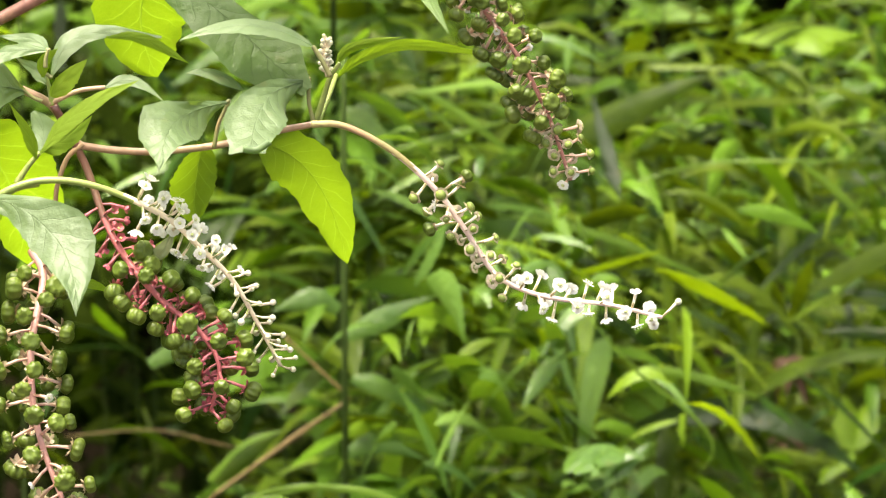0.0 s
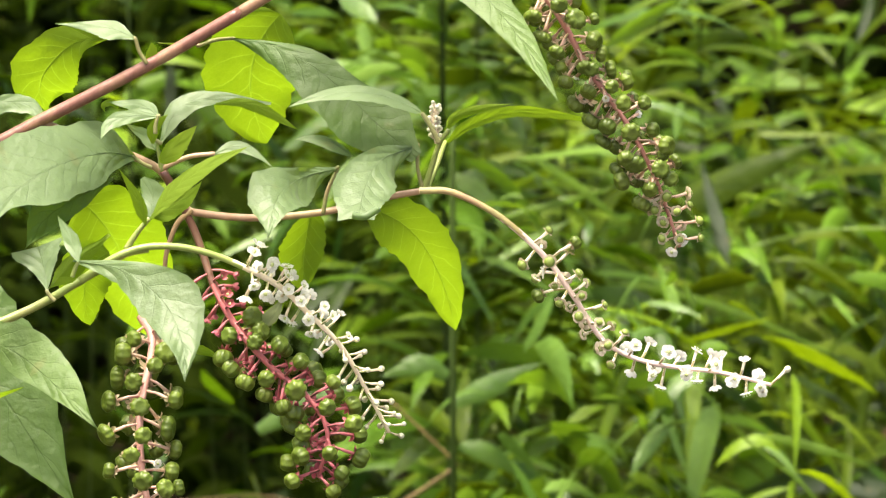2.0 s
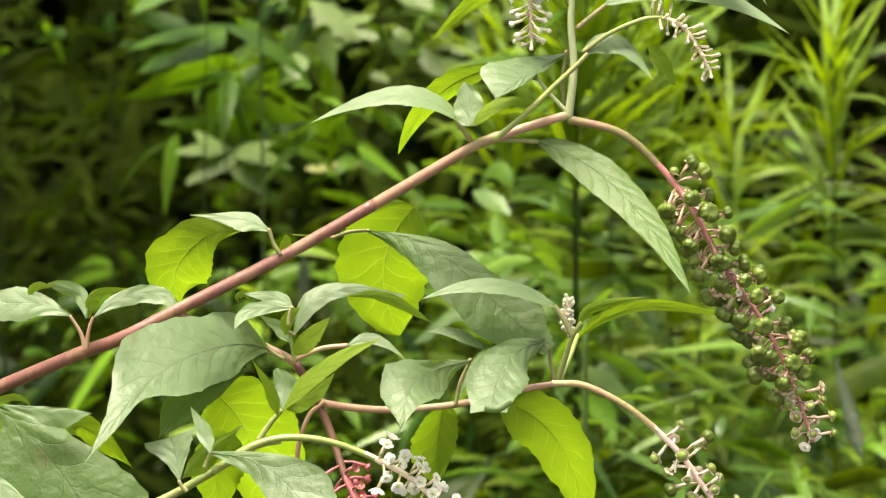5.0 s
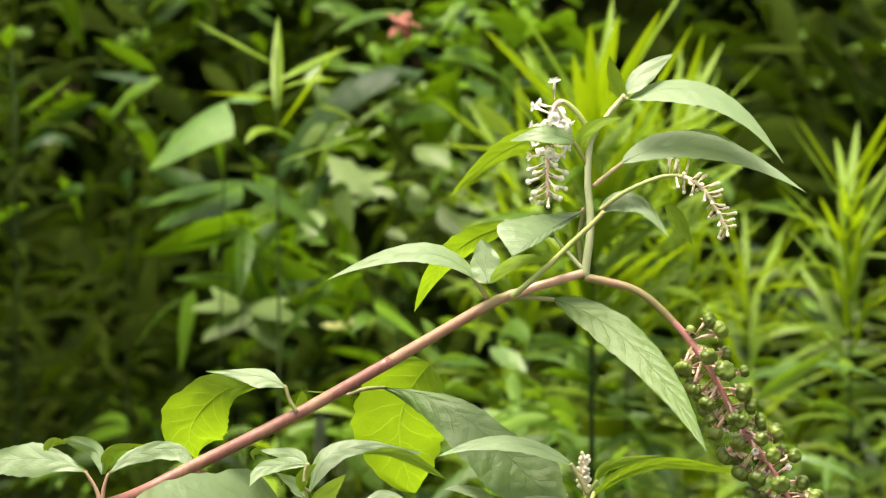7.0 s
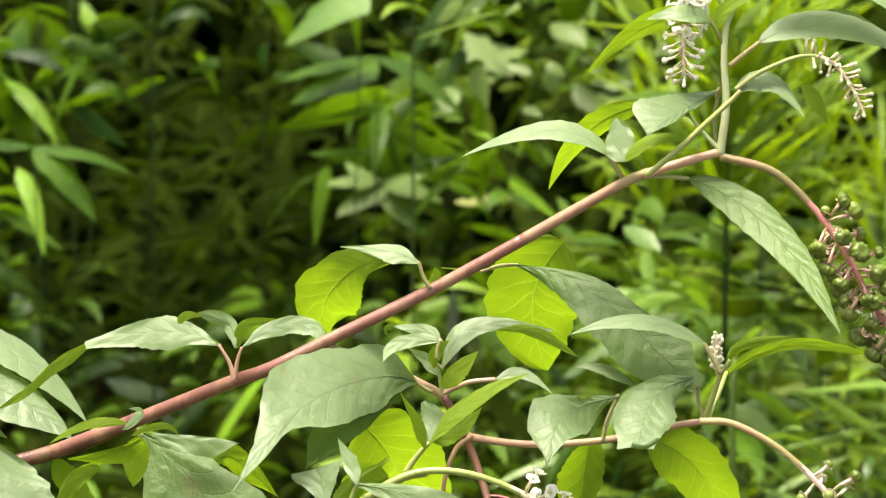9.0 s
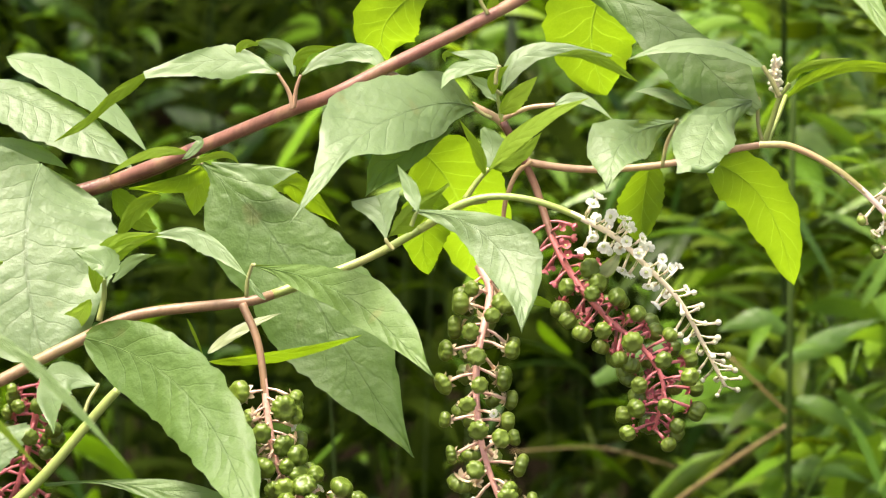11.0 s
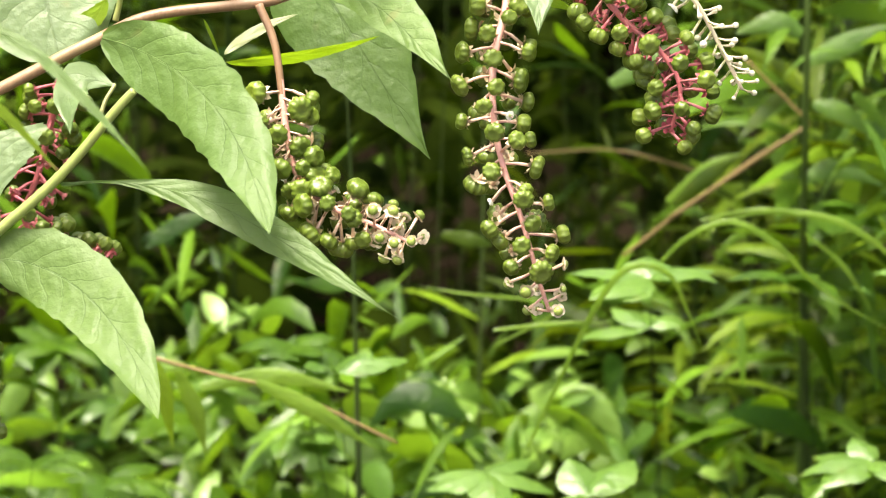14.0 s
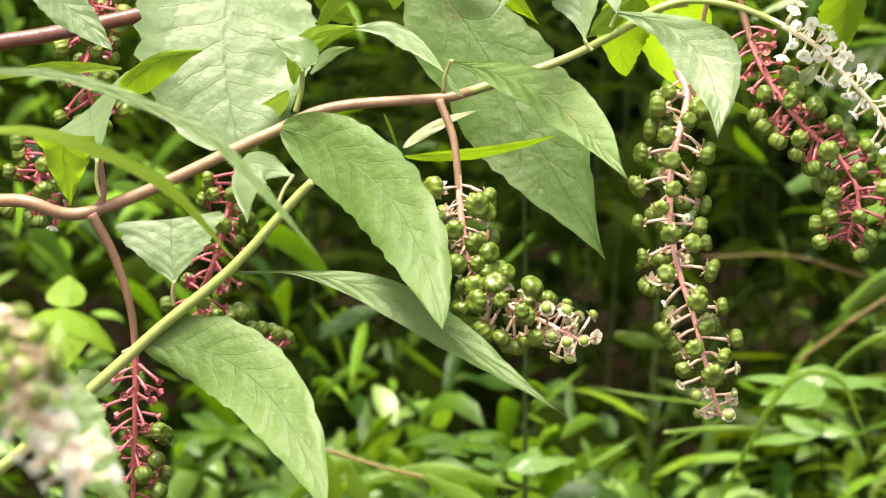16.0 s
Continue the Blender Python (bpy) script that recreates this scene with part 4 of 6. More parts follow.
shaped_leaf([(-0.0252, -0.0120, 1.3573), (-0.0348, -0.0120, 1.3575), (-0.0425, -0.0120, 1.3549), (-0.0458, -0.0120, 1.3492)], (0.0004, 0.0020, 0.0024, 0.0018, 0.0000), (0.0004, 0.0018, 0.0024, 0.0016, 0.0000), (-30, 30), node_at=(-0.0262, -0.0120, 1.3511))
shaped_leaf([(-0.0274, -0.0080, 1.3468), (-0.0265, -0.0080, 1.3525), (-0.0216, -0.0080, 1.3574)], (0.0006, 0.0020, 0.0024, 0.0016, 0.0000), (0.0006, 0.0018, 0.0020, 0.0012, 0.0000), (0, 0), mat=YOUNG_AND_BACKLIT)
shaped_leaf([(-0.0262, 0.0080, 1.3416), (-0.0303, 0.0080, 1.3474), (-0.0374, 0.0080, 1.3516)], (0.0004, 0.0024, 0.0024, 0.0016, 0.0000), (0.0004, 0.0020, 0.0020, 0.0012, 0.0000), (0, 0))
leaf((-0.0247, -0.0040, 1.3391), (-0.0189, -0.0040, 1.3456), (-0.0114, -0.0040, 1.3526), 0.0028, 0.0040, 10, -10, mat=YOUNG_AND_BACKLIT)
shaped_leaf([(-0.0058, 0.0000, 1.3412), (0.0018, 0.0000, 1.3440), (0.0087, 0.0000, 1.3419), (0.0164, 0.0000, 1.3356)], (0.0002, 0.0018, 0.0018, 0.0010, 0.0000), (0.0002, 0.0014, 0.0018, 0.0010, 0.0000), (40, -35))
stem([(-0.0251, 0.0000, 1.3359), (-0.0149, 0.0000, 1.3404), (-0.0052, 0.0000, 1.3416)], 0.0010, 0.0008, SIDESTEM)
shaped_leaf([(-0.0300, -0.0200, 1.3194), (-0.0323, -0.0200, 1.3286), (-0.0391, -0.0200, 1.3399)], (0.0004, 0.0024, 0.0024, 0.0014, 0.0000), (0.0004, 0.0016, 0.0016, 0.0010, 0.0000), (0, 0), mat=YOUNG_AND_BACKLIT)
shaped_leaf([(-0.0278, -0.0500, 1.3271), (-0.0194, -0.0500, 1.3375), (-0.0075, -0.0500, 1.3458), (0.0074, -0.0500, 1.3529)], (0.0004, 0.0021, 0.0025, 0.0017, 0.0000), (0.0004, 0.0027, 0.0029, 0.0016, 0.0000), (35, -35), mat=YOUNG_AND_BACKLIT)
shaped_leaf([(-0.0224, -0.0100, 1.3253), (-0.0179, -0.0100, 1.3288), (-0.0118, -0.0100, 1.3335)], (0.0002, 0.0012, 0.0016, 0.0008, 0.0000), (0.0004, 0.0044, 0.0044, 0.0012, 0.0000), (0, 0), mat=YOUNG_AND_BACKLIT)
shaped_leaf([(-0.0285, -0.0120, 1.3199), (-0.0276, -0.0120, 1.3277), (-0.0312, -0.0120, 1.3351)], (0.0004, 0.0032, 0.0044, 0.0032, 0.0008), (0.0004, 0.0036, 0.0052, 0.0040, 0.0012), (10, -10))
leaf((-0.0282, -0.0100, 1.3214), (-0.0191, -0.0100, 1.3250), (-0.0099, -0.0100, 1.3333), 0.0020, 0.0040, 20, -10, mat=YOUNG_AND_BACKLIT)
shaped_leaf([(-0.0529, -0.0500, 1.3122), (-0.0555, -0.0500, 1.3201), (-0.0602, -0.0500, 1.3292)], (0.0004, 0.0023, 0.0027, 0.0017, 0.0000), (0.0004, 0.0023, 0.0027, 0.0016, 0.0000), (0, 0))
shaped_leaf([(-0.0642, -0.0500, 1.3019), (-0.0652, -0.0500, 1.3102), (-0.0671, -0.0500, 1.3179)], (0.0002, 0.0047, 0.0099), (0.0002, 0.0043, 0.0095), (-10, -10), node_at=(-0.0616, -0.0500, 1.2985), wave=0.03)
shaped_leaf([(-0.0640, -0.0400, 1.3009), (-0.0568, -0.0300, 1.3071), (-0.0430, -0.0200, 1.3163)], (0.0002, 0.0028, 0.0004), (0.0002, 0.0056, 0.0006), (20, 20), mat=YOUNG_AND_BACKLIT)
leaf((-0.0437, 0.0000, 1.3057), (-0.0527, 0.0100, 1.2944), (-0.0523, 0.0350, 1.2714), 0.0093, 0.0105, -10, -5, mat=YOUNG_AND_BACKLIT, taper=0.75)
leaf((-0.0550, 0.0300, 1.3195), (-0.0412, 0.0600, 1.2939), (-0.0335, 0.1200, 1.2490), 0.0192, 0.0167, -5, -5, mat=YOUNG_AND_BACKLIT, taper=0.7, label='large leaf lit through from behind')
shaped_leaf([(-0.0418, -0.0050, 1.3338), (-0.0535, -0.0100, 1.3285), (-0.0654, -0.0150, 1.3215), (-0.0729, -0.0200, 1.3115)], (0.0006, 0.0045, 0.0053, 0.0000), (0.0006, 0.0053, 0.0073, 0.0000), (10, -10), mat=LEAF_SHADED, label='dark leaf hanging in the shade of another')
shaped_leaf([(-0.0555, -0.0300, 1.3087), (-0.0372, -0.0437, 1.3076), (-0.0232, -0.0575, 1.2985), (-0.0169, -0.0713, 1.2869), (-0.0162, -0.0850, 1.2766)], (0.0004, 0.0035, 0.0130, 0.0055, 0.0000), (0.0004, 0.0055, 0.0086, 0.0051, 0.0000), (14, -14), label='drooping ovate leaf over the berries')
leaf((-0.0174, 0.0300, 1.2639), (-0.0111, 0.0300, 1.2622), (-0.0038, 0.0300, 1.2592), 0.0021, 0.0016, 0, 0, mat=YOUNG_AND_BACKLIT)
leaf((0.0045, -0.0100, 1.2798), (0.0127, -0.0100, 1.2825), (0.0198, -0.0100, 1.2914), 0.0028, 0.0036, 20, 0, mat=YOUNG_AND_BACKLIT)
# leaves of the lower branch
leaf((-0.1952, 0.0300, 1.3140), (-0.1986, 0.0030, 1.2873), (-0.1897, -0.0200, 1.2507), 0.0339, 0.0322, 12, -8, taper=0.5, peak=0.42, wave=0.11, label='very large pale leaf, quilted between its veins')
shaped_leaf([(-0.1405, 0.0750, 1.3066), (-0.1217, 0.0630, 1.2928), (-0.1053, 0.0510, 1.2734), (-0.0901, 0.0390, 1.2521), (-0.0751, 0.0270, 1.2310), (-0.0571, 0.0150, 1.2061)], (0.0008, 0.0105, 0.0193, 0.0215, 0.0122, 0.0000), (0.0008, 0.0206, 0.0219, 0.0210, 0.0118, 0.0000), (14, -12), mat=LEAF_SHADED, node_at=(-0.1426, 0.0750, 1.3092), wave=0.1, label='very large drooping leaf with a pale midrib')
shaped_leaf([(-0.1348, 0.0600, 1.3089), (-0.1233, 0.0600, 1.3075), (-0.1120, 0.0600, 1.3067), (-0.1016, 0.0600, 1.3058)], (0.0004, 0.0011, 0.0011, 0.0002), (0.0004, 0.0034, 0.0064, 0.0002), (30, -20))
shaped_leaf([(-0.1152, 0.0650, 1.2968), (-0.1065, 0.0717, 1.2988), (-0.0972, 0.0783, 1.2910), (-0.0879, 0.0850, 1.2798)], (0.0004, 0.0047, 0.0030, 0.0000), (0.0004, 0.0043, 0.0051, 0.0000), (5, 5), mat=YOUNG_AND_BACKLIT)
shaped_leaf([(-0.1352, 0.0200, 1.3143), (-0.1434, 0.0300, 1.3087), (-0.1528, 0.0400, 1.3040), (-0.1651, 0.0500, 1.3009)], (0.0038, 0.0059, 0.0033, 0.0004), (0.0008, 0.0013, 0.0017, 0.0004), (10, -10), mat=YOUNG_AND_BACKLIT)
leaf((-0.1384, 0.0500, 1.3100), (-0.1396, 0.0500, 1.2992), (-0.1407, 0.0500, 1.2906), 0.0046, 0.0054, 0, 0, mat=YOUNG_AND_BACKLIT)
leaf((-0.1388, 0.0040, 1.3232), (-0.1528, 0.0040, 1.3227), (-0.1677, 0.0040, 1.3149), 0.0020, 0.0016, -20, 20, mat=YOUNG_AND_BACKLIT)
leaf((-0.1395, -0.0060, 1.3225), (-0.1333, -0.0060, 1.3288), (-0.1374, -0.0060, 1.3304), 0.0016, 0.0016, 0, 0)
leaf((-0.1375, 0.0080, 1.3179), (-0.1264, 0.0080, 1.3217), (-0.1202, 0.0080, 1.3179), 0.0014, 0.0014, 0, 0, mat=YOUNG_AND_BACKLIT)
leaf((-0.2127, 0.0700, 1.3476), (-0.1849, 0.0700, 1.3361), (-0.1599, 0.0700, 1.3110), 0.0038, 0.0051, 60, -55)
leaf((-0.2221, 0.0600, 1.3391), (-0.1903, 0.0600, 1.3252), (-0.1645, 0.0600, 1.3065), 0.0059, 0.0096, 55, -50)
leaf((-0.2218, 0.0550, 1.3173), (-0.2027, 0.0550, 1.3148), (-0.1885, 0.0550, 1.3075), 0.0029, 0.0038, 20, -20)
leaf((-0.1698, 0.0450, 1.3022), (-0.1625, 0.0450, 1.2914), (-0.1541, 0.0450, 1.2867), 0.0050, 0.0050, 0, 0, mat=YOUNG_AND_BACKLIT)
shaped_leaf([(-0.1145, -0.0100, 1.2843), (-0.0939, -0.0288, 1.2838), (-0.0749, -0.0475, 1.2788), (-0.0600, -0.0662, 1.2703), (-0.0455, -0.0850, 1.2595)], (0.0004, 0.0044, 0.0099, 0.0071, 0.0000), (0.0004, 0.0047, 0.0063, 0.0036, 0.0000), (22, -20), mat=LEAF_SHADED, node_at=(-0.1168, -0.0100, 1.2728), label='smooth drooping leaf above the berries')
leaf((-0.1758, -0.0200, 1.2597), (-0.1331, -0.0600, 1.2468), (-0.1070, -0.1200, 1.2143), 0.0139, 0.0147, 14, -14, mat=LEAF_SHADED, node_at=(-0.1788, -0.0200, 1.2561), wave=0.11, taper=0.85, peak=0.42, label='broad smooth leaf hanging before the berries')
shaped_leaf([(-0.1857, -0.0600, 1.2151), (-0.1649, -0.0570, 1.2156), (-0.1352, -0.0650, 1.2118), (-0.1064, -0.0800, 1.2010), (-0.0644, -0.1100, 1.1822)], (0.0006, 0.0008, 0.0050, 0.0052, 0.0000), (0.0006, 0.0008, 0.0048, 0.0052, 0.0000), (35, -30), mat=LEAF_SHADED, label='long narrow drooping leaf')
leaf((-0.1325, 0.0100, 1.2437), (-0.1032, 0.0100, 1.2474), (-0.0756, 0.0100, 1.2541), 0.0016, 0.0038, -50, 45, mat=YOUNG_AND_BACKLIT, label='narrow leaf glowing bright yellow-green')
leaf((-0.1325, 0.0060, 1.2477), (-0.1204, 0.0060, 1.2565), (-0.1053, 0.0060, 1.2630), 0.0020, 0.0018, 30, -30, mat=WILT, label='narrow silvery pale leaf')
shaped_leaf([(-0.1493, -0.0140, 1.2963), (-0.1362, -0.0140, 1.2971), (-0.1257, -0.0140, 1.2908), (-0.1157, -0.0140, 1.2806)], (0.0006, 0.0016, 0.0020, 0.0014, 0.0000), (0.0006, 0.0032, 0.0048, 0.0028, 0.0000), (30, -25))
shaped_leaf([(-0.1673, -0.0140, 1.2799), (-0.1619, -0.0140, 1.2907), (-0.1480, -0.0140, 1.2967)], (0.0004, 0.0024, 0.0028, 0.0018, 0.0006), (0.0004, 0.0020, 0.0028, 0.0018, 0.0006), (0, 0), mat=YOUNG_AND_BACKLIT)
shaped_leaf([(-0.1655, -0.0300, 1.2835), (-0.1673, -0.0300, 1.2897), (-0.1777, -0.0300, 1.2943)], (0.0004, 0.0032, 0.0039, 0.0024, 0.0000), (0.0004, 0.0047, 0.0059, 0.0035, 0.0004), (-20, 25))
shaped_leaf([(-0.1655, -0.0080, 1.2775), (-0.1585, -0.0080, 1.2853), (-0.1492, -0.0080, 1.2880)], (0.0004, 0.0018, 0.0020, 0.0010, 0.0000), (0.0004, 0.0020, 0.0024, 0.0012, 0.0000), (0, 0))
leaf((-0.1152, -0.0150, 1.2801), (-0.1123, -0.0150, 1.2755), (-0.1093, -0.0150, 1.2726), 0.0012, 0.0012, 0, 0)
leaf((-0.1344, 0.0040, 1.2481), (-0.1379, 0.0040, 1.2571), (-0.1399, 0.0040, 1.2614), 0.0006, 0.0006, 0, 0, mat=YOUNG_AND_BACKLIT)
leaf((-0.2203, -0.0600, 1.1871), (-0.1774, -0.0800, 1.1824), (-0.1441, -0.1400, 1.1541), 0.0126, 0.0126, 24, -24, mat=LEAF_SHADED, node_at=(-0.2265, -0.0600, 1.1839), wave=0.11, taper=0.85, peak=0.42, label='broad smooth leaf on a green stalk')
shaped_leaf([(-0.2102, -0.0450, 1.2065), (-0.2115, -0.0410, 1.2138), (-0.2127, -0.0360, 1.2217), (-0.2135, -0.0320, 1.2270)], (0.0008, 0.0067, 0.0137, 0.0192, 0.0192), (0.0008, 0.0067, 0.0137, 0.0196, 0.0200), (-8, -8), node_at=(-0.2101, -0.0450, 1.1980), wave=0.03, label='folded pale leaf seen end on')
shaped_leaf([(-0.1669, -0.0500, 1.2490), (-0.1774, -0.0500, 1.2517), (-0.1833, -0.0500, 1.2449), (-0.1831, -0.0500, 1.2310)], (0.0004, 0.0047, 0.0055, 0.0000), (0.0004, 0.0055, 0.0055, 0.0000), (-30, 30), node_at=(-0.1714, -0.0550, 1.2399))
shaped_leaf([(-0.2347, -0.3000, 1.3378), (-0.2088, -0.3000, 1.3377), (-0.1839, -0.3000, 1.3305), (-0.1630, -0.3000, 1.3204), (-0.1474, -0.3000, 1.3057), (-0.1284, -0.3000, 1.2833)], (0.0006, 0.0014, 0.0016, 0.0016, 0.0013, 0.0000), (0.0006, 0.0014, 0.0016, 0.0016, 0.0013, 0.0000), (35, -30), mat=LEAF_SHADED)
shaped_leaf([(-0.2352, -0.3000, 1.3194), (-0.2125, -0.3000, 1.3199), (-0.1858, -0.3000, 1.3108), (-0.1709, -0.3000, 1.3009), (-0.1534, -0.3000, 1.2811)], (0.0006, 0.0016, 0.0018, 0.0014, 0.0000), (0.0006, 0.0016, 0.0018, 0.0014, 0.0000), (35, -30), mat=YOUNG_AND_BACKLIT)
shaped_leaf([(-0.1941, -0.0900, 1.3022), (-0.2094, -0.0833, 1.2971), (-0.2218, -0.0767, 1.2869), (-0.2258, -0.0700, 1.2805)], (0.0004, 0.0066, 0.0062, 0.0004), (0.0004, 0.0023, 0.0027, 0.0004), (10, 10), mat=YOUNG_AND_BACKLIT, label='leaf seen from below, glowing green')
shaped_leaf([(-0.2372, -0.0500, 1.2516), (-0.2402, -0.0367, 1.2551), (-0.2436, -0.0233, 1.2588), (-0.2466, -0.0100, 1.2621)], (0.0004, 0.0064, 0.0150, 0.0216), (0.0004, 0.0064, 0.0144, 0.0204), (-5, -5), node_at=(-0.2360, -0.0500, 1.2382), wave=0.03, label='folded pale leaf seen end on')
shaped_leaf([(-0.2506, -0.0450, 1.2601), (-0.2506, -0.0417, 1.2506), (-0.2502, -0.0383, 1.2405), (-0.2494, -0.0350, 1.2307)], (0.0115, 0.0095, 0.0044, 0.0000), (0.0111, 0.0072, 0.0036, 0.0000), (0, 0), mat=YOUNG_AND_BACKLIT)
shaped_leaf([(-0.2331, -0.0200, 1.2795), (-0.2486, -0.0200, 1.2797), (-0.2652, -0.0200, 1.2783), (-0.2860, -0.0200, 1.2727)], (0.0004, 0.0020, 0.0032, 0.0020, 0.0006), (0.0004, 0.0016, 0.0020, 0.0012, 0.0004), (0, 0), mat=YOUNG_AND_BACKLIT)
leaf((-0.2704, 0.0100, 1.3041), (-0.2557, 0.0100, 1.2940), (-0.2410, 0.0100, 1.2797), 0.0061, 0.0073, 20, -20)
leaf((-0.2473, -0.0300, 1.1682), (-0.2389, -0.0300, 1.1632), (-0.2295, -0.0300, 1.1722), 0.0051, 0.0051, 0, 0)
leaf((-0.1501, 0.0200, 1.3042), (-0.1605, 0.0200, 1.2975), (-0.1666, 0.0200, 1.2845), 0.0033, 0.0033, 0, 0, mat=YOUNG_AND_BACKLIT)
leaf((-0.1712, -0.0120, 1.2741), (-0.1672, -0.0120, 1.2910), (-0.1467, -0.0120, 1.2959), 0.0028, 0.0044, 20, -20, mat=YOUNG_AND_BACKLIT)
leaf((-0.1732, -0.0120, 1.2720), (-0.1845, -0.0120, 1.2631), (-0.1991, -0.0120, 1.2658), 0.0044, 0.0028, -20, 20, mat=YOUNG_AND_BACKLIT)
leaf((-0.2098, -0.3500, 1.2641), (-0.1968, -0.3500, 1.2443), (-0.1787, -0.3500, 1.2229), 0.0108, 0.0123, 20, -20, mat=LEAF_SHADED, node_at=(-0.2278, -0.3500, 1.2701))
stem([(-0.2482, -0.3800, 0.0), (-0.2402, -0.3600, 0.6), (-0.2282, -0.3500, 1.2700), (-0.2344, -0.3100, 1.3215), (-0.2346, -0.3100, 1.3409)], 0.0045, 0.0018, GREENSTEM, label="slender green shoot close by")
stem([(-0.2071, -0.6300, 0.0), (-0.1931, -0.6100, 0.7), (-0.1771, -0.6000, 1.3550)], 0.0045, 0.0016, STEM, label="pink shoot close by")
# flower and berry spikes
raceme([(0.0743, 0.0000, 1.4234), (0.0930, 0.0000, 1.4183), (0.1072, 0.0000, 1.4060), (0.1192, 0.0000, 1.3903), (0.1299, 0.0000, 1.3709), (0.1444, 0.0000, 1.3501), (0.1549, 0.0000, 1.3293), (0.1634, 0.0000, 1.3052)], 0.3, 84, 0.84, 1, PINK, singles=[((0.1143, 0.0000, 1.4021), (0.1179, 0.0000, 1.4068), 'berry'), ((0.1111, 0.0000, 1.4006), (0.1121, 0.0000, 1.4035), 'young_berry'), ((0.1158, 0.0000, 1.3904), (0.1084, 0.0000, 1.3891), 'young_berry')], seed=11, young=0.985, stalk_mat=OLIVE, end=0.7, scale=0.94, pedicel=0.008, label='hanging spike of green berries with flowers at its tip')
raceme([(-0.0327, 0.0000, 1.2819), (-0.0285, -0.0100, 1.2740), (-0.0328, -0.0300, 1.2539), (-0.0324, -0.0400, 1.2355), (-0.0291, -0.0500, 1.2214), (-0.0220, -0.0550, 1.2020), (-0.0161, -0.0600, 1.1825), (-0.0121, -0.0600, 1.1699)], 0.02, 68, 0.88, 1, PINK, seed=12, young=1.0, end=0.7, scale=1.07, pedicel=0.009, label='hanging pink spike of green berries')
raceme([(-0.1181, -0.0120, 1.2703), (-0.1117, -0.0200, 1.2562), (-0.1076, -0.0300, 1.2292), (-0.1027, -0.0350, 1.2116), (-0.0905, -0.0450, 1.2037), (-0.0761, -0.0500, 1.1991), (-0.0615, -0.0550, 1.1934)], 0.28, 72, 0.86, 1, PINK, seed=13, young=1.0, stalk_mat=LOWSTEM, end=0.75, scale=1.16, pedicel=0.0085, label='curved spike of green berries and last flowers')
raceme([(-0.0238, 0.0000, 1.3354), (-0.0130, 0.0000, 1.3137), (-0.0056, -0.0100, 1.2938), (0.0031, -0.0200, 1.2802), (0.0145, -0.0300, 1.2688), (0.0268, -0.0350, 1.2594), (0.0338, -0.0400, 1.2470), (0.0304, -0.0400, 1.2309)], 0.3, 64, 1, 1, RED, seed=14, stalk_mat=DARKSTEM, berries=REDBERRIES, scale=1.06, petal_bare=(0.3, 0.47), pedicel=0.0085, label='crimson spike of green berries, partly bare')
shaped_leaf([(0.0184, -0.0220, 1.2920), (0.0134, -0.0220, 1.2850), (0.0042, -0.0220, 1.2815)], (0.0004, 0.0020, 0.0024, 0.0012, 0.0000), (0.0004, 0.0020, 0.0028, 0.0012, 0.0000), (0, 0), mat=WILT, label='wilted pale leaf caught on the spike')
raceme([(-0.0533, -0.0300, 1.3015), (-0.0388, -0.0300, 1.3107), (-0.0248, -0.0300, 1.3137), (-0.0069, -0.0300, 1.3106), (0.0150, -0.0300, 1.3001), (0.0269, -0.0300, 1.2892), (0.0388, -0.0300, 1.2767), (0.0477, -0.0300, 1.2610), (0.0561, -0.0300, 1.2446)], 0.44, 58, 0, 0.74, CREAM, singles=[((0.0059, -0.0300, 1.3072), (0.0100, -0.0300, 1.3131), 'flower'), ((0.0087, -0.0300, 1.3008), (0.0054, -0.0300, 1.2953), 'flower'), ((0.0161, -0.0300, 1.2982), (0.0198, -0.0300, 1.3053), 'flower')], seed=15, stalk_mat=GREENSTEM, end=0.35, r0=0.0015, pedicel=0.0086, label='cream spike in full white flower with buds at its tip')
raceme([(0.0683, -0.0100, 1.3290), (0.0805, -0.0100, 1.3280), (0.0978, -0.0100, 1.3186), (0.1141, -0.0100, 1.3034), (0.1244, -0.0100, 1.2887), (0.1357, -0.0100, 1.2722), (0.1523, -0.0100, 1.2643), (0.1771, -0.0100, 1.2605), (0.1963, -0.0100, 1.2555)], 0.3, 48, 0.28, 0.985, BLUSH, singles=[((0.1153, -0.0100, 1.3031), (0.1231, -0.0100, 1.3084), 'berry'), ((0.1190, -0.0100, 1.2968), (0.1133, -0.0100, 1.2986), 'flower'), ((0.1207, -0.0100, 1.2922), (0.1125, -0.0100, 1.2906), 'berry')], seed=16, young=0.64, stalk_mat=TAN, end=0.75, r0=0.0013, scale=0.95, pedicel=0.007, label='arching spike, young berries passing into white flowers')
raceme([(0.0765, 0.0040, 1.4744), (0.0708, 0.0040, 1.4829), (0.0651, 0.0040, 1.4861), (0.0615, 0.0040, 1.4796), (0.0607, 0.0040, 1.4679), (0.0612, 0.0040, 1.4512)], 0.36, 42, 0, 0.72, BLUSH, singles=[((0.0630, 0.0040, 1.4868), (0.0633, 0.0040, 1.4932), 'flower')], seed=17, stalk_mat=GREENSTEM, end=0.55, scale=0.85, pedicel=0.0075, r0=0.0011, label='small nodding spike of pinkish white flowers')
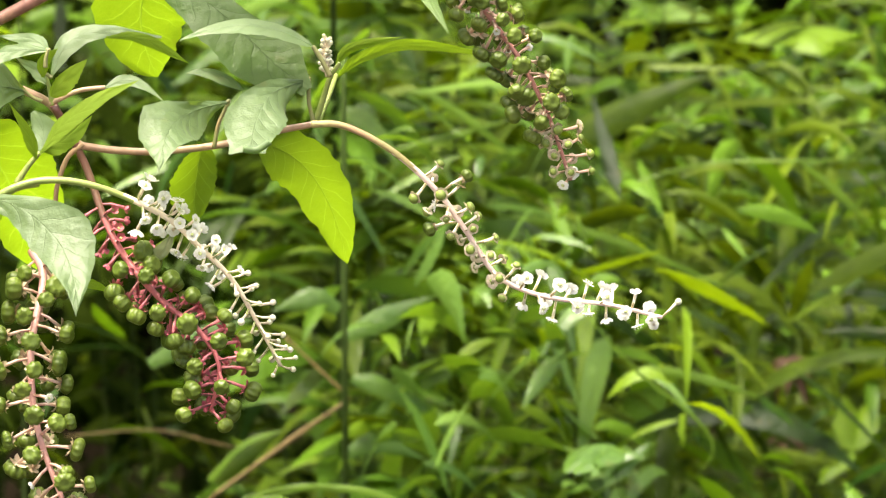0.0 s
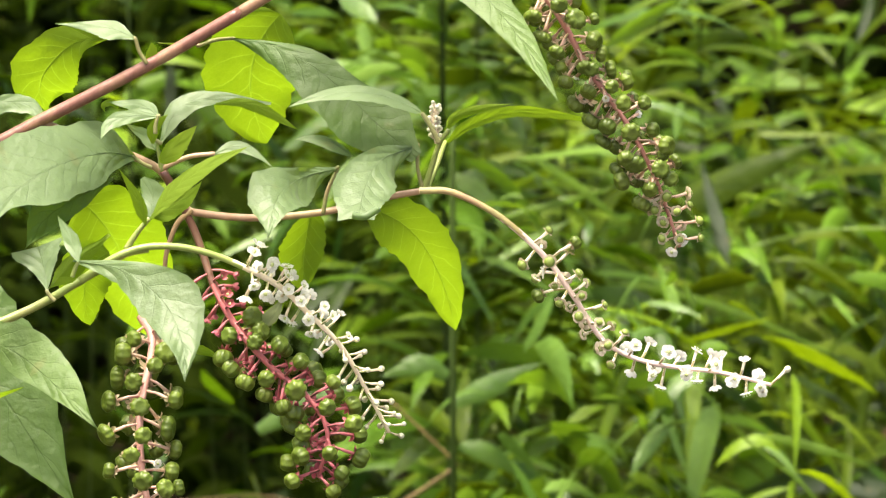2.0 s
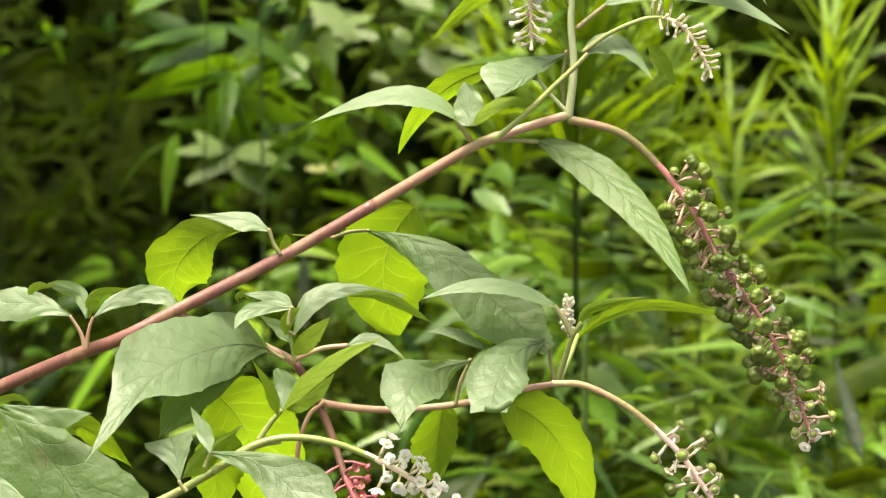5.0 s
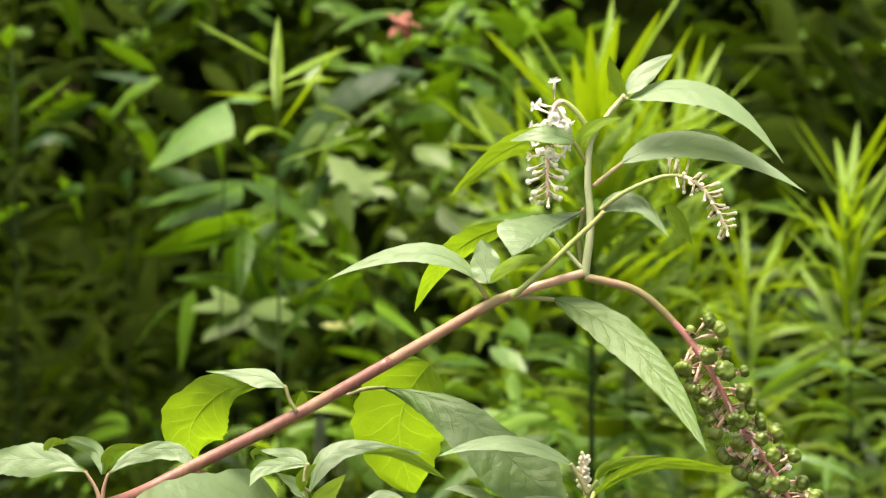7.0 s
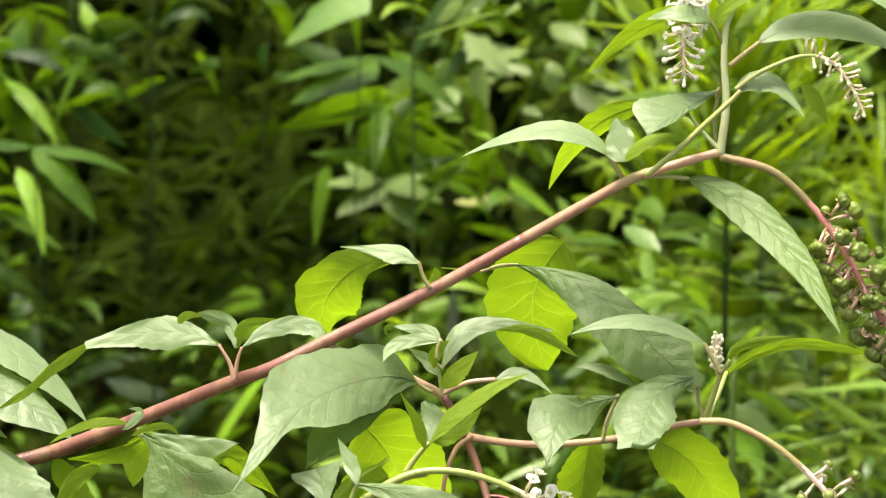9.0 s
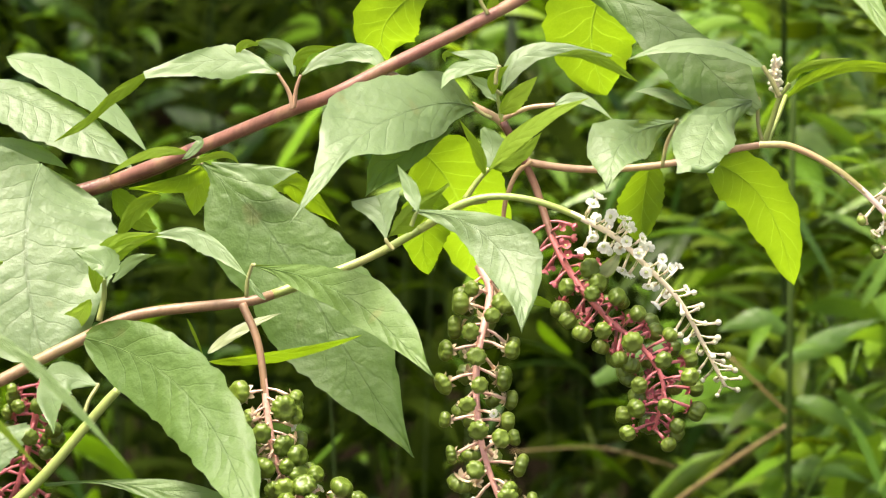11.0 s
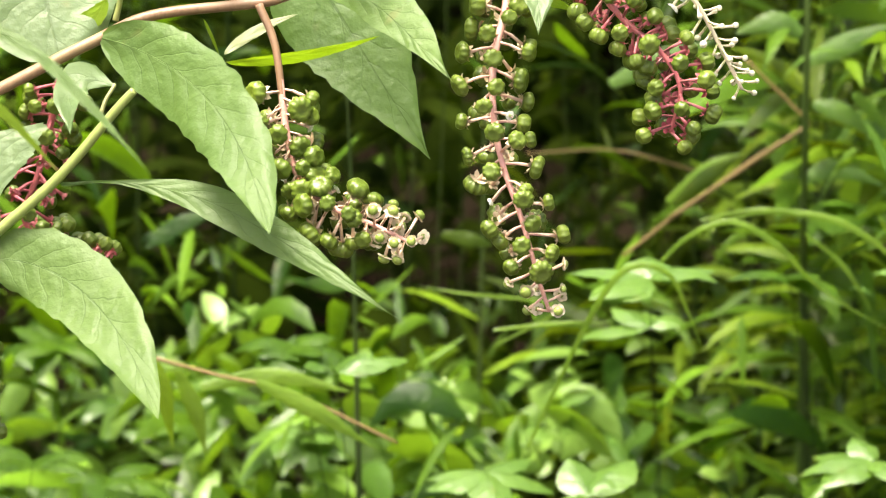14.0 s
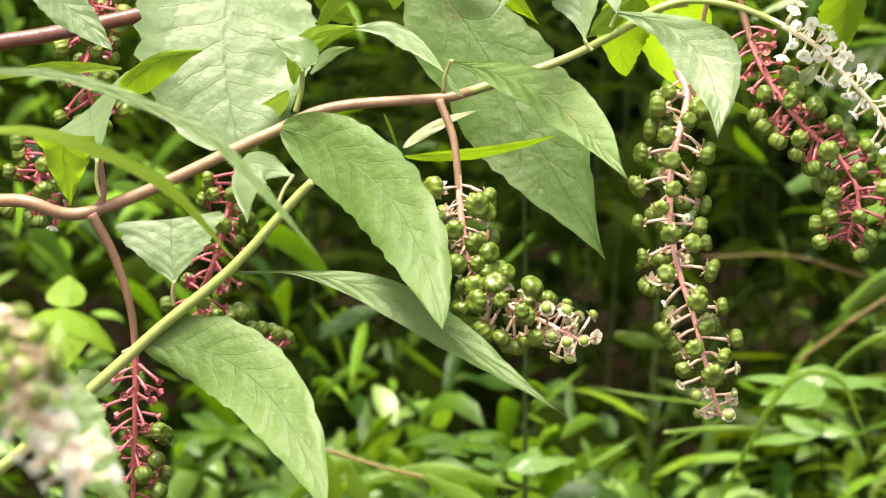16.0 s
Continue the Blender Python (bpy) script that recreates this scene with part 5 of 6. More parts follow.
raceme([(0.0793, 0.0000, 1.4475), (0.0893, 0.0000, 1.4544), (0.1031, 0.0000, 1.4597), (0.1128, 0.0000, 1.4581), (0.1189, 0.0000, 1.4520), (0.1253, 0.0000, 1.4402)], 0.5, 34, 0, 0.5, CREAM, singles=[((0.1038, 0.0000, 1.4593), (0.1045, 0.0000, 1.4658), 'flower')], seed=18, stalk_mat=GREENSTEM, end=0.6, scale=0.52, pedicel=0.0055, r0=0.0009, label='small spike of cream buds')
raceme([(0.0750, 0.0040, 1.3437), (0.0742, 0.0040, 1.3499), (0.0750, 0.0040, 1.3565)], 0.15, 30, 0, 0, CREAM, seed=19, end=0.6, scale=0.62, pedicel=0.0016, r0=0.0007, label='tiny upright spike of white buds')
raceme([(-0.2011, 0.0700, 1.2243), (-0.2054, 0.0700, 1.2061), (-0.2108, 0.0700, 1.1856), (-0.2169, 0.0700, 1.1660), (-0.2040, 0.0700, 1.1551), (-0.1873, 0.0700, 1.1455)], 0.02, 62, 1, 1, RED, seed=20, berries=REDBERRIES, petal_bare=(0.3, 0.5), label='dark red spike of green berries in the shade')
raceme([(-0.2631, 0.0800, 1.2977), (-0.2599, 0.0800, 1.2712), (-0.2632, 0.0800, 1.2555), (-0.2577, 0.0800, 1.2367)], 0.02, 36, 1, 1, RED, seed=21, berries=REDBERRIES, label='dark red spike behind the leaves')
raceme([(-0.2703, 0.0500, 1.2352), (-0.2747, 0.0500, 1.2239), (-0.2758, 0.0500, 1.2150), (-0.2671, 0.0500, 1.2086)], 0.02, 24, 0.9, 1, RED, seed=22, berries=REDBERRIES)
raceme([(-0.2407, -0.0400, 1.2297), (-0.2321, -0.0400, 1.2132), (-0.2261, -0.0400, 1.1923), (-0.2248, -0.0400, 1.1710), (-0.2252, -0.0400, 1.1452), (-0.2259, -0.0400, 1.1191), (-0.2269, -0.0400, 1.0951)], 0.42, 56, 1, 1, RED, seed=23, stalk_mat=LOWSTEM, berries=REDBERRIES, petal_bare=(0.42, 0.58), r0=0.0019, label='red hanging spike of green berries')
raceme([(-0.1771, -0.6000, 1.3550), (-0.1705, -0.6000, 1.3474), (-0.1655, -0.6000, 1.3357), (-0.1617, -0.6000, 1.3240), (-0.1566, -0.6000, 1.3162), (-0.1502, -0.6000, 1.3098)], 0.15, 64, 0.5, 1.0, CREAM, seed=24, young=0.6, end=0.9, scale=0.7, pedicel=0.0075, label='flower spike close by, white and pinkish')

# ---- the undergrowth behind ----
def rough_leaf(bm, base, way, long, wide, droop, roll=0.0, rows=5, cols=1, peak=0.4, fold=18):
    """A weed's leaf at the end of its stalk: it leaves in the given way and droops."""
    way = Vector(way).normalized()
    base = Vector(base)
    flat = Vector((way.x, way.y, 0.0))
    tip = base + way * long + Vector((0, 0, -droop * long))
    mid = base + way * long * 0.52 + Vector((0, 0, -droop * long * 0.12))
    side = way.cross(Vector((0, 0, 1)))
    side = side.normalized() if side.length > 1e-3 else Vector((1, 0, 0))
    up = side.cross(way).normalized()
    face = up * math.cos(roll) + side * math.sin(roll)
    blade(bm, base, mid, tip, wide, wide, fold, fold, peak, rows, cols, 0.05, face=-face if face.z < 0 else face)


HOLLOWS = ((Vector((-0.1207, 0.4500, 1.3888)), Vector((-0.2105, 1.9000, 1.2317)), 0.052, 0.05),
           (Vector((-0.0350, 0.4500, 1.1068)), Vector((-0.0610, 1.9000, 0.7401)), 0.105, 0.085),
           (Vector((-0.0880, 0.4500, 1.1814)), Vector((-0.1535, 1.9000, 0.8702)), 0.05, 0.05),
           (Vector((-0.1757, 0.4500, 1.0960)), Vector((-0.3063, 1.9000, 0.7212)), 0.06, 0.03),
           (Vector((-0.1418, 0.4500, 1.3808)), Vector((-0.2472, 1.9000, 1.2179)), 0.15, 0.075))


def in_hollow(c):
    """The shaded hollows in the undergrowth below the branch, where little grows but leaves coloured dark for the
    shade.
    """
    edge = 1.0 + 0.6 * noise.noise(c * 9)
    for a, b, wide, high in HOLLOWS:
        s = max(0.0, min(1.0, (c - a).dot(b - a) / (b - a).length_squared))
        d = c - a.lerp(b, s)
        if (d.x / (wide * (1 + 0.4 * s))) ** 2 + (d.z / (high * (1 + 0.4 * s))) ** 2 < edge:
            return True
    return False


def weed_stalk(at, height, leaves, long, wide, leaf_mat, lean=(0, 0), seed=0, label="", group="tall weeds", tuft=0, radius=0.0018, start=0.25, name="weed", droop=0.35, rise=0.35, tuft_mat=None):
    """One upright weed with its stalk and lance leaves all round; tuft: upright young leaves crowded at its top."""
    rng = random.Random(seed)
    root = Vector(at)
    top = root + Vector((lean[0], lean[1], height))
    line = glide([root, root.lerp(top, 0.4) + Vector((lean[0] * -0.12 + rng.uniform(-0.03, 0.03), 0, 0)), root.lerp(top, 0.75) + Vector((rng.uniform(-0.012, 0.012), 0, 0)), top], 8)
    weed = thing(name, at, label, "weed", group)
    bm = bmesh.new()
    tube(bm, line, lambda s: radius * (1.1 - 0.75 * s), 7)
    part("stalk", bm, WEEDSTEM, weed)
    for i in range(leaves + tuft):
        crowded = i >= leaves
        s = start + (1 - start) * (i / max(1, leaves)) if not crowded else 0.86 + 0.14 * (i - leaves) / max(1, tuft)
        c = line[min(len(line) - 1, int(s * (len(line) - 1)))].lerp(line[min(len(line) - 1, int(s * (len(line) - 1)) + 1)], (s * (len(line) - 1)) % 1)
        a = i * 2.4 + rng.uniform(-0.5, 0.5)
        up = rng.uniform(rise - 0.25, rise + 0.25) if not crowded else rng.uniform(0.15, 1.9)
        way = Vector((math.cos(a), math.sin(a), up))
        k = rng.uniform(0.75, 1.2) * (1.0 - 0.35 * max(0, s - 0.6) / 0.4 if not crowded else 0.85)
        if leaf_mat is not SHADE and in_hollow(c + way.normalized() * long * 0.5):
            continue
        bm = bmesh.new()
        rough_leaf(bm, c, way, long * k * (1.25 if crowded else 1), wide * k * (0.5 if crowded else 1), rng.uniform(0.5, 1.3) * (droop if not crowded else 0.08), rng.uniform(-0.4, 0.4), 9, 2)
        part("leaf", bm, tuft_mat if crowded and tuft_mat else leaf_mat, weed)
    return weed


def arching_blade(points, width, mat, label, name="grass_blade", group="arching grass blades", lean=20):
    """A long grass blade along a smooth line, keeled, tapering to both ends."""
    line = glide(points, 10)
    bm = bmesh.new()
    layer = bm.loops.layers.uv.verify()
    rows, n = [], len(line)
    for i, c in enumerate(line):
        s = i / (n - 1)
        way = (line[min(i + 1, n - 1)] - line[max(0, i - 1)]).normalized()
        side = way.cross(Vector((0.0, -0.9, 0.35))).normalized()
        w = width * min(1, (1 - s) * 2.2 + 0.02) * min(1, 0.45 + s * 1.6)
        keel = side.cross(way) * w * 0.35
        rows.append([bm.verts.new(c + side * w * q + (keel if q == 0 else Vector((0, 0, 0)))) for q in (-1, 0, 1)])
    for i, (a, b) in enumerate(zip(rows, rows[1:])):
        for k in (0, 1):
            f = bm.faces.new((a[k], a[k + 1], b[k + 1], b[k]))
            for loop, (s, q) in zip(f.loops, ((i, k), (i, k + 1), (i + 1, k + 1), (i + 1, k))):
                loop[layer].uv = (s / n, q / 2)
    ob = part(name, bm, mat, None)
    return tagged(ob, label, "grass blade", group)


def twig(points, r0, r1, label, mat=None, name="twig"):
    bm = bmesh.new()
    tube(bm, glide(points, 8), lambda s: r0 + (r1 - r0) * s, 7)
    return tagged(part(name, bm, mat or TWIG, None), label, "twig")


def thicket(name, label, mat, region, stalks, leaves, long, wide, height, seed, droop=0.35, rise=0.2, start=0.1, drift=0.12, bias=(0, 0), peak=0.4, fold=18):
    """A mass of weeds too thick to count: stalks on the bank with leaves all round, one mesh."""
    rng = random.Random(seed)
    bm = bmesh.new()
    x0, x1, y0, y1 = region
    for _ in range(stalks):
        x, y = rng.uniform(x0, x1), rng.uniform(y0, y1)
        z = bank(x, y) - 0.02
        h = rng.uniform(*height)
        top = Vector((x + rng.uniform(-drift, drift) + bias[0], y + rng.uniform(-drift, drift) + bias[1], z + h))
        foot = Vector((x, y, z))
        mid = foot.lerp(top, 0.5) + Vector((rng.uniform(-0.03, 0.03), rng.uniform(-0.03, 0.03), 0.05))
        if mat is not SHADE and in_hollow(foot.lerp(top, 0.6)):
            continue
        tube(bm, [bend(foot, mid, top, q / 5) for q in range(6)], lambda s: (0.0005 if mat is SHADE else 0.0008) * (1.1 - 0.8 * s), 4, 1)
        turn = rng.uniform(0, 6.3)
        for i in range(leaves):
            s = start + (1 - start) * (i + rng.random() * 0.6) / leaves
            a = turn + i * 2.4 + rng.uniform(-0.6, 0.6)
            way = Vector((math.cos(a) + bias[0] * 3, math.sin(a) + bias[1] * 3, rng.uniform(rise - 0.7, rise + 0.7)))
            k = rng.uniform(0.6, 1.25)
            if mat is not SHADE and in_hollow(bend(foot, mid, top, min(1, s)) + way.normalized() * long * 0.5) and rng.random() < 0.85:
                continue
            rough_leaf(bm, bend(foot, mid, top, min(1, s)), way, long * k, wide * k * rng.uniform(0.8, 1.2), rng.uniform(0.2, 1.6) * droop, rng.uniform(-0.9, 0.9), 4, 1, peak, fold)
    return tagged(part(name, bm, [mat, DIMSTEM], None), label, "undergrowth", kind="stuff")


def tangle(name, label, mat, region, count, long, slim, seed, droop=0.5, clump=5.0, cut=-0.02, bias=(0, 0, 0), peak=0.4, open_ground=True):
    """A tangle of leaves held at all angles, gathered in clumps with gaps between, one mesh. region: x, y and z ranges; slim: width to length."""
    rng = random.Random(seed)
    bm = bmesh.new()
    x0, x1, y0, y1, z0, z1 = region
    made = 0
    for _ in range(count * 4):
        c = Vector((rng.uniform(x0, x1), rng.uniform(y0, y1), rng.uniform(z0, z1)))
        if noise.noise(c * clump + Vector((seed, 0, 0))) < cut or c.z < bank(c.x, c.y) or open_ground and in_hollow(c) and rng.random() < 0.85:
            continue
        a = rng.uniform(0, 6.283)
        way = Vector((math.cos(a) + bias[0], math.sin(a) + bias[1], rng.uniform(-0.8, 1.0) + bias[2]))
        size = long * math.exp(rng.gauss(0, 0.35))
        rough_leaf(bm, c, way, size, size * slim * rng.uniform(0.7, 1.3), rng.uniform(0.0, 1.4) * droop, rng.uniform(-1.2, 1.2), 5, 1, peak, rng.uniform(4, 30))
        made += 1
        if made >= count:
            break
    return tagged(part(name, bm, mat, None), label, "undergrowth", kind="stuff")


thicket("undergrowth", "dense weeds with narrow drooping leaves on the bank", WEED, (-0.25, 1.1, 1.0, 2.6), 110, 44, 0.075, 0.0055, (0.45, 1.0), 31, bias=(0.05, -0.02), drift=0.25)
thicket("bamboo_grass", "thick bamboo grass with long narrow leaves", GRASS, (0.0, 1.2, 0.85, 2.4), 110, 30, 0.115, 0.0042, (0.35, 0.85), 32, rise=0.15, bias=(0.08, -0.04), peak=0.3)
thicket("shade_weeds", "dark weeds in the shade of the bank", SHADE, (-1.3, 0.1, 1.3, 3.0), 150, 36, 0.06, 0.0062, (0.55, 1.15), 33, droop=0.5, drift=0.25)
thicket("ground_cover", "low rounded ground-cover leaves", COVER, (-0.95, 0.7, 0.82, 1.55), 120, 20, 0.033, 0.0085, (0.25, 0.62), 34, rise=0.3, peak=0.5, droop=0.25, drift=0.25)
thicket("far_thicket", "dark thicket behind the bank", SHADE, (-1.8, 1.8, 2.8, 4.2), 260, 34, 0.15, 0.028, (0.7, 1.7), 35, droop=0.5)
tangle("grass_tangle", "tangle of narrow grass leaves catching the light", GRASS, (-0.05, 0.85, 0.95, 2.2, 0.35, 1.18), 4200, 0.066, 0.042, 61, bias=(0.35, -0.1, 0.0), peak=0.3)
tangle("weed_tangle", "tangle of small weed leaves over the bank", WEED, (-0.6, 0.75, 0.8, 1.9, 0.3, 1.15), 3900, 0.036, 0.115, 62)
tangle("pale_weeds", "scattered pale weed leaves in the light", GRASS, (0.0, 0.75, 0.95, 2.0, 0.5, 1.25), 520, 0.045, 0.085, 63, cut=0.08)
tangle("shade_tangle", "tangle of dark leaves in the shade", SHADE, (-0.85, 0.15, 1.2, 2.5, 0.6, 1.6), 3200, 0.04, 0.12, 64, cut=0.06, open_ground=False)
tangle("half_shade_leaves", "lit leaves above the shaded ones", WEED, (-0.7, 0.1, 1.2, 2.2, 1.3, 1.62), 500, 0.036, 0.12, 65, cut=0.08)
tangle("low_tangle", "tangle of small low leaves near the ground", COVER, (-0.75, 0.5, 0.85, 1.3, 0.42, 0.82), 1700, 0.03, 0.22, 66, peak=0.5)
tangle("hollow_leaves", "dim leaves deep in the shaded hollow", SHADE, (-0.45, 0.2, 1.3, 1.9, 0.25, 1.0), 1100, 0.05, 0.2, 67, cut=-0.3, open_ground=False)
thicket("bank_weeds", "weeds with lance leaves along the bank", WEED, (-3.2, -1.35, 0.5, 3.2), 110, 18, 0.1, 0.013, (0.3, 0.9), 71)
thicket("bank_weeds", "weeds with lance leaves along the bank", WEED, (1.35, 3.2, 0.5, 3.2), 110, 18, 0.1, 0.013, (0.3, 0.9), 72)
weed_stalk((0.158, 0.900, bank(0.158, 0.900) - 0.02), 1.428 - bank(0.158, 0.900), 70, 0.092, 0.0087, WEED, lean=(-0.035, 0), seed=41, tuft=80, tuft_mat=LIME, radius=0.0035, start=0.3, label='tall weed with a dark stalk and lime-green top')
weed_stalk((0.155, 1.050, bank(0.155, 1.050) - 0.02), 1.275 - bank(0.155, 1.050), 57, 0.070, 0.0068, WEED, lean=(0.000, 0), seed=42, tuft=0, label='upright weed with lance leaves')
weed_stalk((0.291, 1.100, bank(0.291, 1.100) - 0.02), 1.372 - bank(0.291, 1.100), 59, 0.068, 0.0062, LIME, lean=(0.000, 0), seed=43, tuft=44, label='upright weed with a lime-green tufted top')
weed_stalk((0.179, 1.050, bank(0.179, 1.050) - 0.02), 1.405 - bank(0.179, 1.050), 52, 0.080, 0.0062, LIME, lean=(0.000, 0), seed=55, tuft=50, tuft_mat=LIME, label='upright weed with a lime-green tufted top')
weed_stalk((0.093, 1.150, bank(0.093, 1.150) - 0.02), 1.385 - bank(0.093, 1.150), 52, 0.080, 0.0062, LIME, lean=(0.000, 0), seed=56, tuft=40, tuft_mat=LIME, label='upright weed with a lime-green tufted top')
weed_stalk((-0.060, 1.000, bank(-0.060, 1.000) - 0.02), 1.462 - bank(-0.060, 1.000), 30, 0.064, 0.0074, LIME, lean=(0.000, 0), seed=44, tuft=14, label='leafy upright weed with yellow-green leaves')
weed_stalk((-0.232, 1.200, bank(-0.232, 1.200) - 0.02), 1.421 - bank(-0.232, 1.200), 57, 0.070, 0.0068, SHADE, lean=(0.000, 0), seed=45, tuft=0, label='upright weed standing in half shade')
weed_stalk((0.369, 1.300, bank(0.369, 1.300) - 0.02), 1.254 - bank(0.369, 1.300), 65, 0.090, 0.0050, GRASS, lean=(0.000, 0), seed=46, tuft=0, label='upright weed with narrow leaves')
weed_stalk((0.303, 1.400, bank(0.303, 1.400) - 0.02), 1.218 - bank(0.303, 1.400), 65, 0.090, 0.0062, WEED, lean=(0.000, 0), seed=47, tuft=0, label='upright weed with narrow leaves')
weed_stalk((0.453, 1.200, bank(0.453, 1.200) - 0.02), 1.222 - bank(0.453, 1.200), 57, 0.090, 0.0056, GRASS, lean=(0.000, 0), seed=48, tuft=0, label='green weed with narrow leaves in the light')
weed_stalk((0.249, 1.300, bank(0.249, 1.300) - 0.02), 1.300 - bank(0.249, 1.300), 65, 0.090, 0.0062, LIME, lean=(0.000, 0), seed=49, tuft=20, label='upright lime-green weed with lance leaves')
weed_stalk((0.078, 1.250, bank(0.078, 1.250) - 0.02), 1.356 - bank(0.078, 1.250), 57, 0.080, 0.0062, LIME, lean=(0.000, 0), seed=50, tuft=0, label='upright lime-green weed with lance leaves')
weed_stalk((0.013, 1.500, bank(0.013, 1.500) - 0.02), 1.441 - bank(0.013, 1.500), 59, 0.080, 0.0087, WEED, lean=(0.000, 0), seed=51, tuft=0, label='leafy weed in half shade')
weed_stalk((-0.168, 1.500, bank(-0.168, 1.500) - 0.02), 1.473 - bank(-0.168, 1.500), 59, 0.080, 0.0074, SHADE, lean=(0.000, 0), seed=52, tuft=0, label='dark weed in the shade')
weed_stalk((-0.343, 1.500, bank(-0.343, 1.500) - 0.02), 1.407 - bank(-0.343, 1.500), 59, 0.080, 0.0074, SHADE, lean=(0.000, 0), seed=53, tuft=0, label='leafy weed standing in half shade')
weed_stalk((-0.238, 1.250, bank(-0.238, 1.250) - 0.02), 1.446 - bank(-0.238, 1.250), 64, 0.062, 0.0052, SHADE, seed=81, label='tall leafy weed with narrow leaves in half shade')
weed_stalk((-0.300, 1.350, bank(-0.300, 1.350) - 0.02), 1.395 - bank(-0.300, 1.350), 34, 0.06, 0.0055, WEED, seed=82, label='tall leafy weed with narrow leaves in half shade')
weed_stalk((-0.339, 1.300, bank(-0.339, 1.300) - 0.02), 1.226 - bank(-0.339, 1.300), 40, 0.05, 0.006, WEED, seed=83, label='leafy weed with lit upper leaves')
weed_stalk((0.343, 1.300, bank(0.343, 1.300) - 0.02), 1.192 - bank(0.343, 1.300), 60, 0.075, 0.0055, WEED, seed=84, label='upright weed with narrow leaves')
weed_stalk((0.434, 1.250, bank(0.434, 1.250) - 0.02), 1.160 - bank(0.434, 1.250), 56, 0.07, 0.0058, WEED, seed=85, label='upright weed with narrow leaves')
weed_stalk((0.383, 1.200, bank(0.383, 1.200) - 0.02), 1.132 - bank(0.383, 1.200), 60, 0.07, 0.005, GRASS, seed=86, label='upright weed with narrow leaves')
weed_stalk((0.290, 1.300, bank(0.290, 1.300) - 0.02), 1.242 - bank(0.290, 1.300), 56, 0.07, 0.0055, WEED, seed=87, label='upright weed with narrow leaves')
weed_stalk((0.206, 1.000, bank(0.206, 1.000) - 0.02), 1.289 - bank(0.206, 1.000), 50, 0.06, 0.006, LIME, seed=88, label='upright weed with pale narrow leaves')
weed_stalk((-0.319, 1.300, bank(-0.319, 1.300) - 0.02), 1.316 - bank(-0.319, 1.300), 34, 0.05, 0.006, SHADE, seed=89, label='leafy weed standing in half shade')
weed_stalk((-0.285, 1.350, bank(-0.285, 1.350) - 0.02), 1.295 - bank(-0.285, 1.350), 24, 0.045, 0.0055, SHADE, seed=90, label='leafy weed standing in half shade')
weed_stalk((0.148, 1.000, bank(0.148, 1.000) - 0.02), 1.407 - bank(0.148, 1.000), 60, 0.085, 0.006, LIME, seed=92, label='upright weed with a lime-green tufted top', tuft=40)
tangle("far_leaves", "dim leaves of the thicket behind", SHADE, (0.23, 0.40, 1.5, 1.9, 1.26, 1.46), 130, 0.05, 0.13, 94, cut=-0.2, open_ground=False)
tangle("far_leaves", "mid-green leaves of the thicket behind", WEED, (0.03, 0.14, 1.2, 1.5, 1.37, 1.48), 70, 0.045, 0.14, 95, cut=-0.2, open_ground=False)
tangle("low_leaves", "small rounded leaves in the light near the ground", COVER, (-0.26, 0.01, 0.85, 1.1, 0.76, 0.88), 150, 0.03, 0.22, 96, peak=0.5)
tangle("lance_leaves", "long lance leaves in the light near the ground", WEED, (-0.35, -0.06, 0.8, 1.1, 0.78, 0.92), 50, 0.05, 0.085, 97)
tangle("lance_leaves", "long lance leaves in the light", GRASS, (0.06, 0.43, 0.8, 1.1, 0.94, 1.11), 130, 0.075, 0.06, 98, bias=(0.5, 0.0, 0.1), peak=0.35)
tangle("lit_leaves", "mid-green leaves in the light on the bank", COVER, (0.14, 0.29, 0.74, 0.9, 0.92, 1.13), 115, 0.04, 0.1, 101, cut=-0.15)
tangle("lit_leaves", "yellow-green leaves in the light on the bank", LIME, (0.14, 0.32, 0.74, 0.9, 0.95, 1.12), 45, 0.045, 0.085, 103, cut=-0.2)
tangle("lit_leaves", "narrow leaves in the light on the bank", COVER, (0.03, 0.25, 0.78, 0.95, 1.13, 1.25), 75, 0.05, 0.06, 105, cut=-0.15, bias=(0.4, 0.0, 0.1), peak=0.35)
tangle("lit_leaves", "fresh green leaves in the light below the arching stem", COVER, (0.03, 0.15, 0.95, 1.1, 1.18, 1.27), 50, 0.04, 0.12, 106, cut=-0.2)
tangle("half_shade_leaves", "lit leaves above the shaded ones", WEED, (-0.39, -0.275, 1.15, 1.4, 1.2, 1.34), 100, 0.042, 0.13, 93, cut=-0.1, open_ground=False)
tangle("lit_leaves", "mid-green leaves behind the arching stem", WEED, (-0.13, 0.0, 1.1, 1.4, 1.24, 1.34), 70, 0.04, 0.14, 104, cut=-0.2, open_ground=False)
tangle("pale_leaves", "pale oval leaves of a creeper in the light", PALE, (-0.05, 0.09, 1.15, 1.45, 1.29, 1.40), 90, 0.024, 0.25, 91, cut=-0.3, droop=0.3, open_ground=False)
arching_blade([(-0.0272, 0.5000, 0.9310), (-0.0051, 0.5000, 0.9815), (0.0113, 0.5000, 1.0139), (0.0250, 0.5000, 1.0263), (0.0418, 0.5000, 1.0224), (0.0520, 0.5000, 1.0027), (0.0599, 0.5000, 0.9824)], 0.0017, BLADE, 'grass blade bent over in an arch')
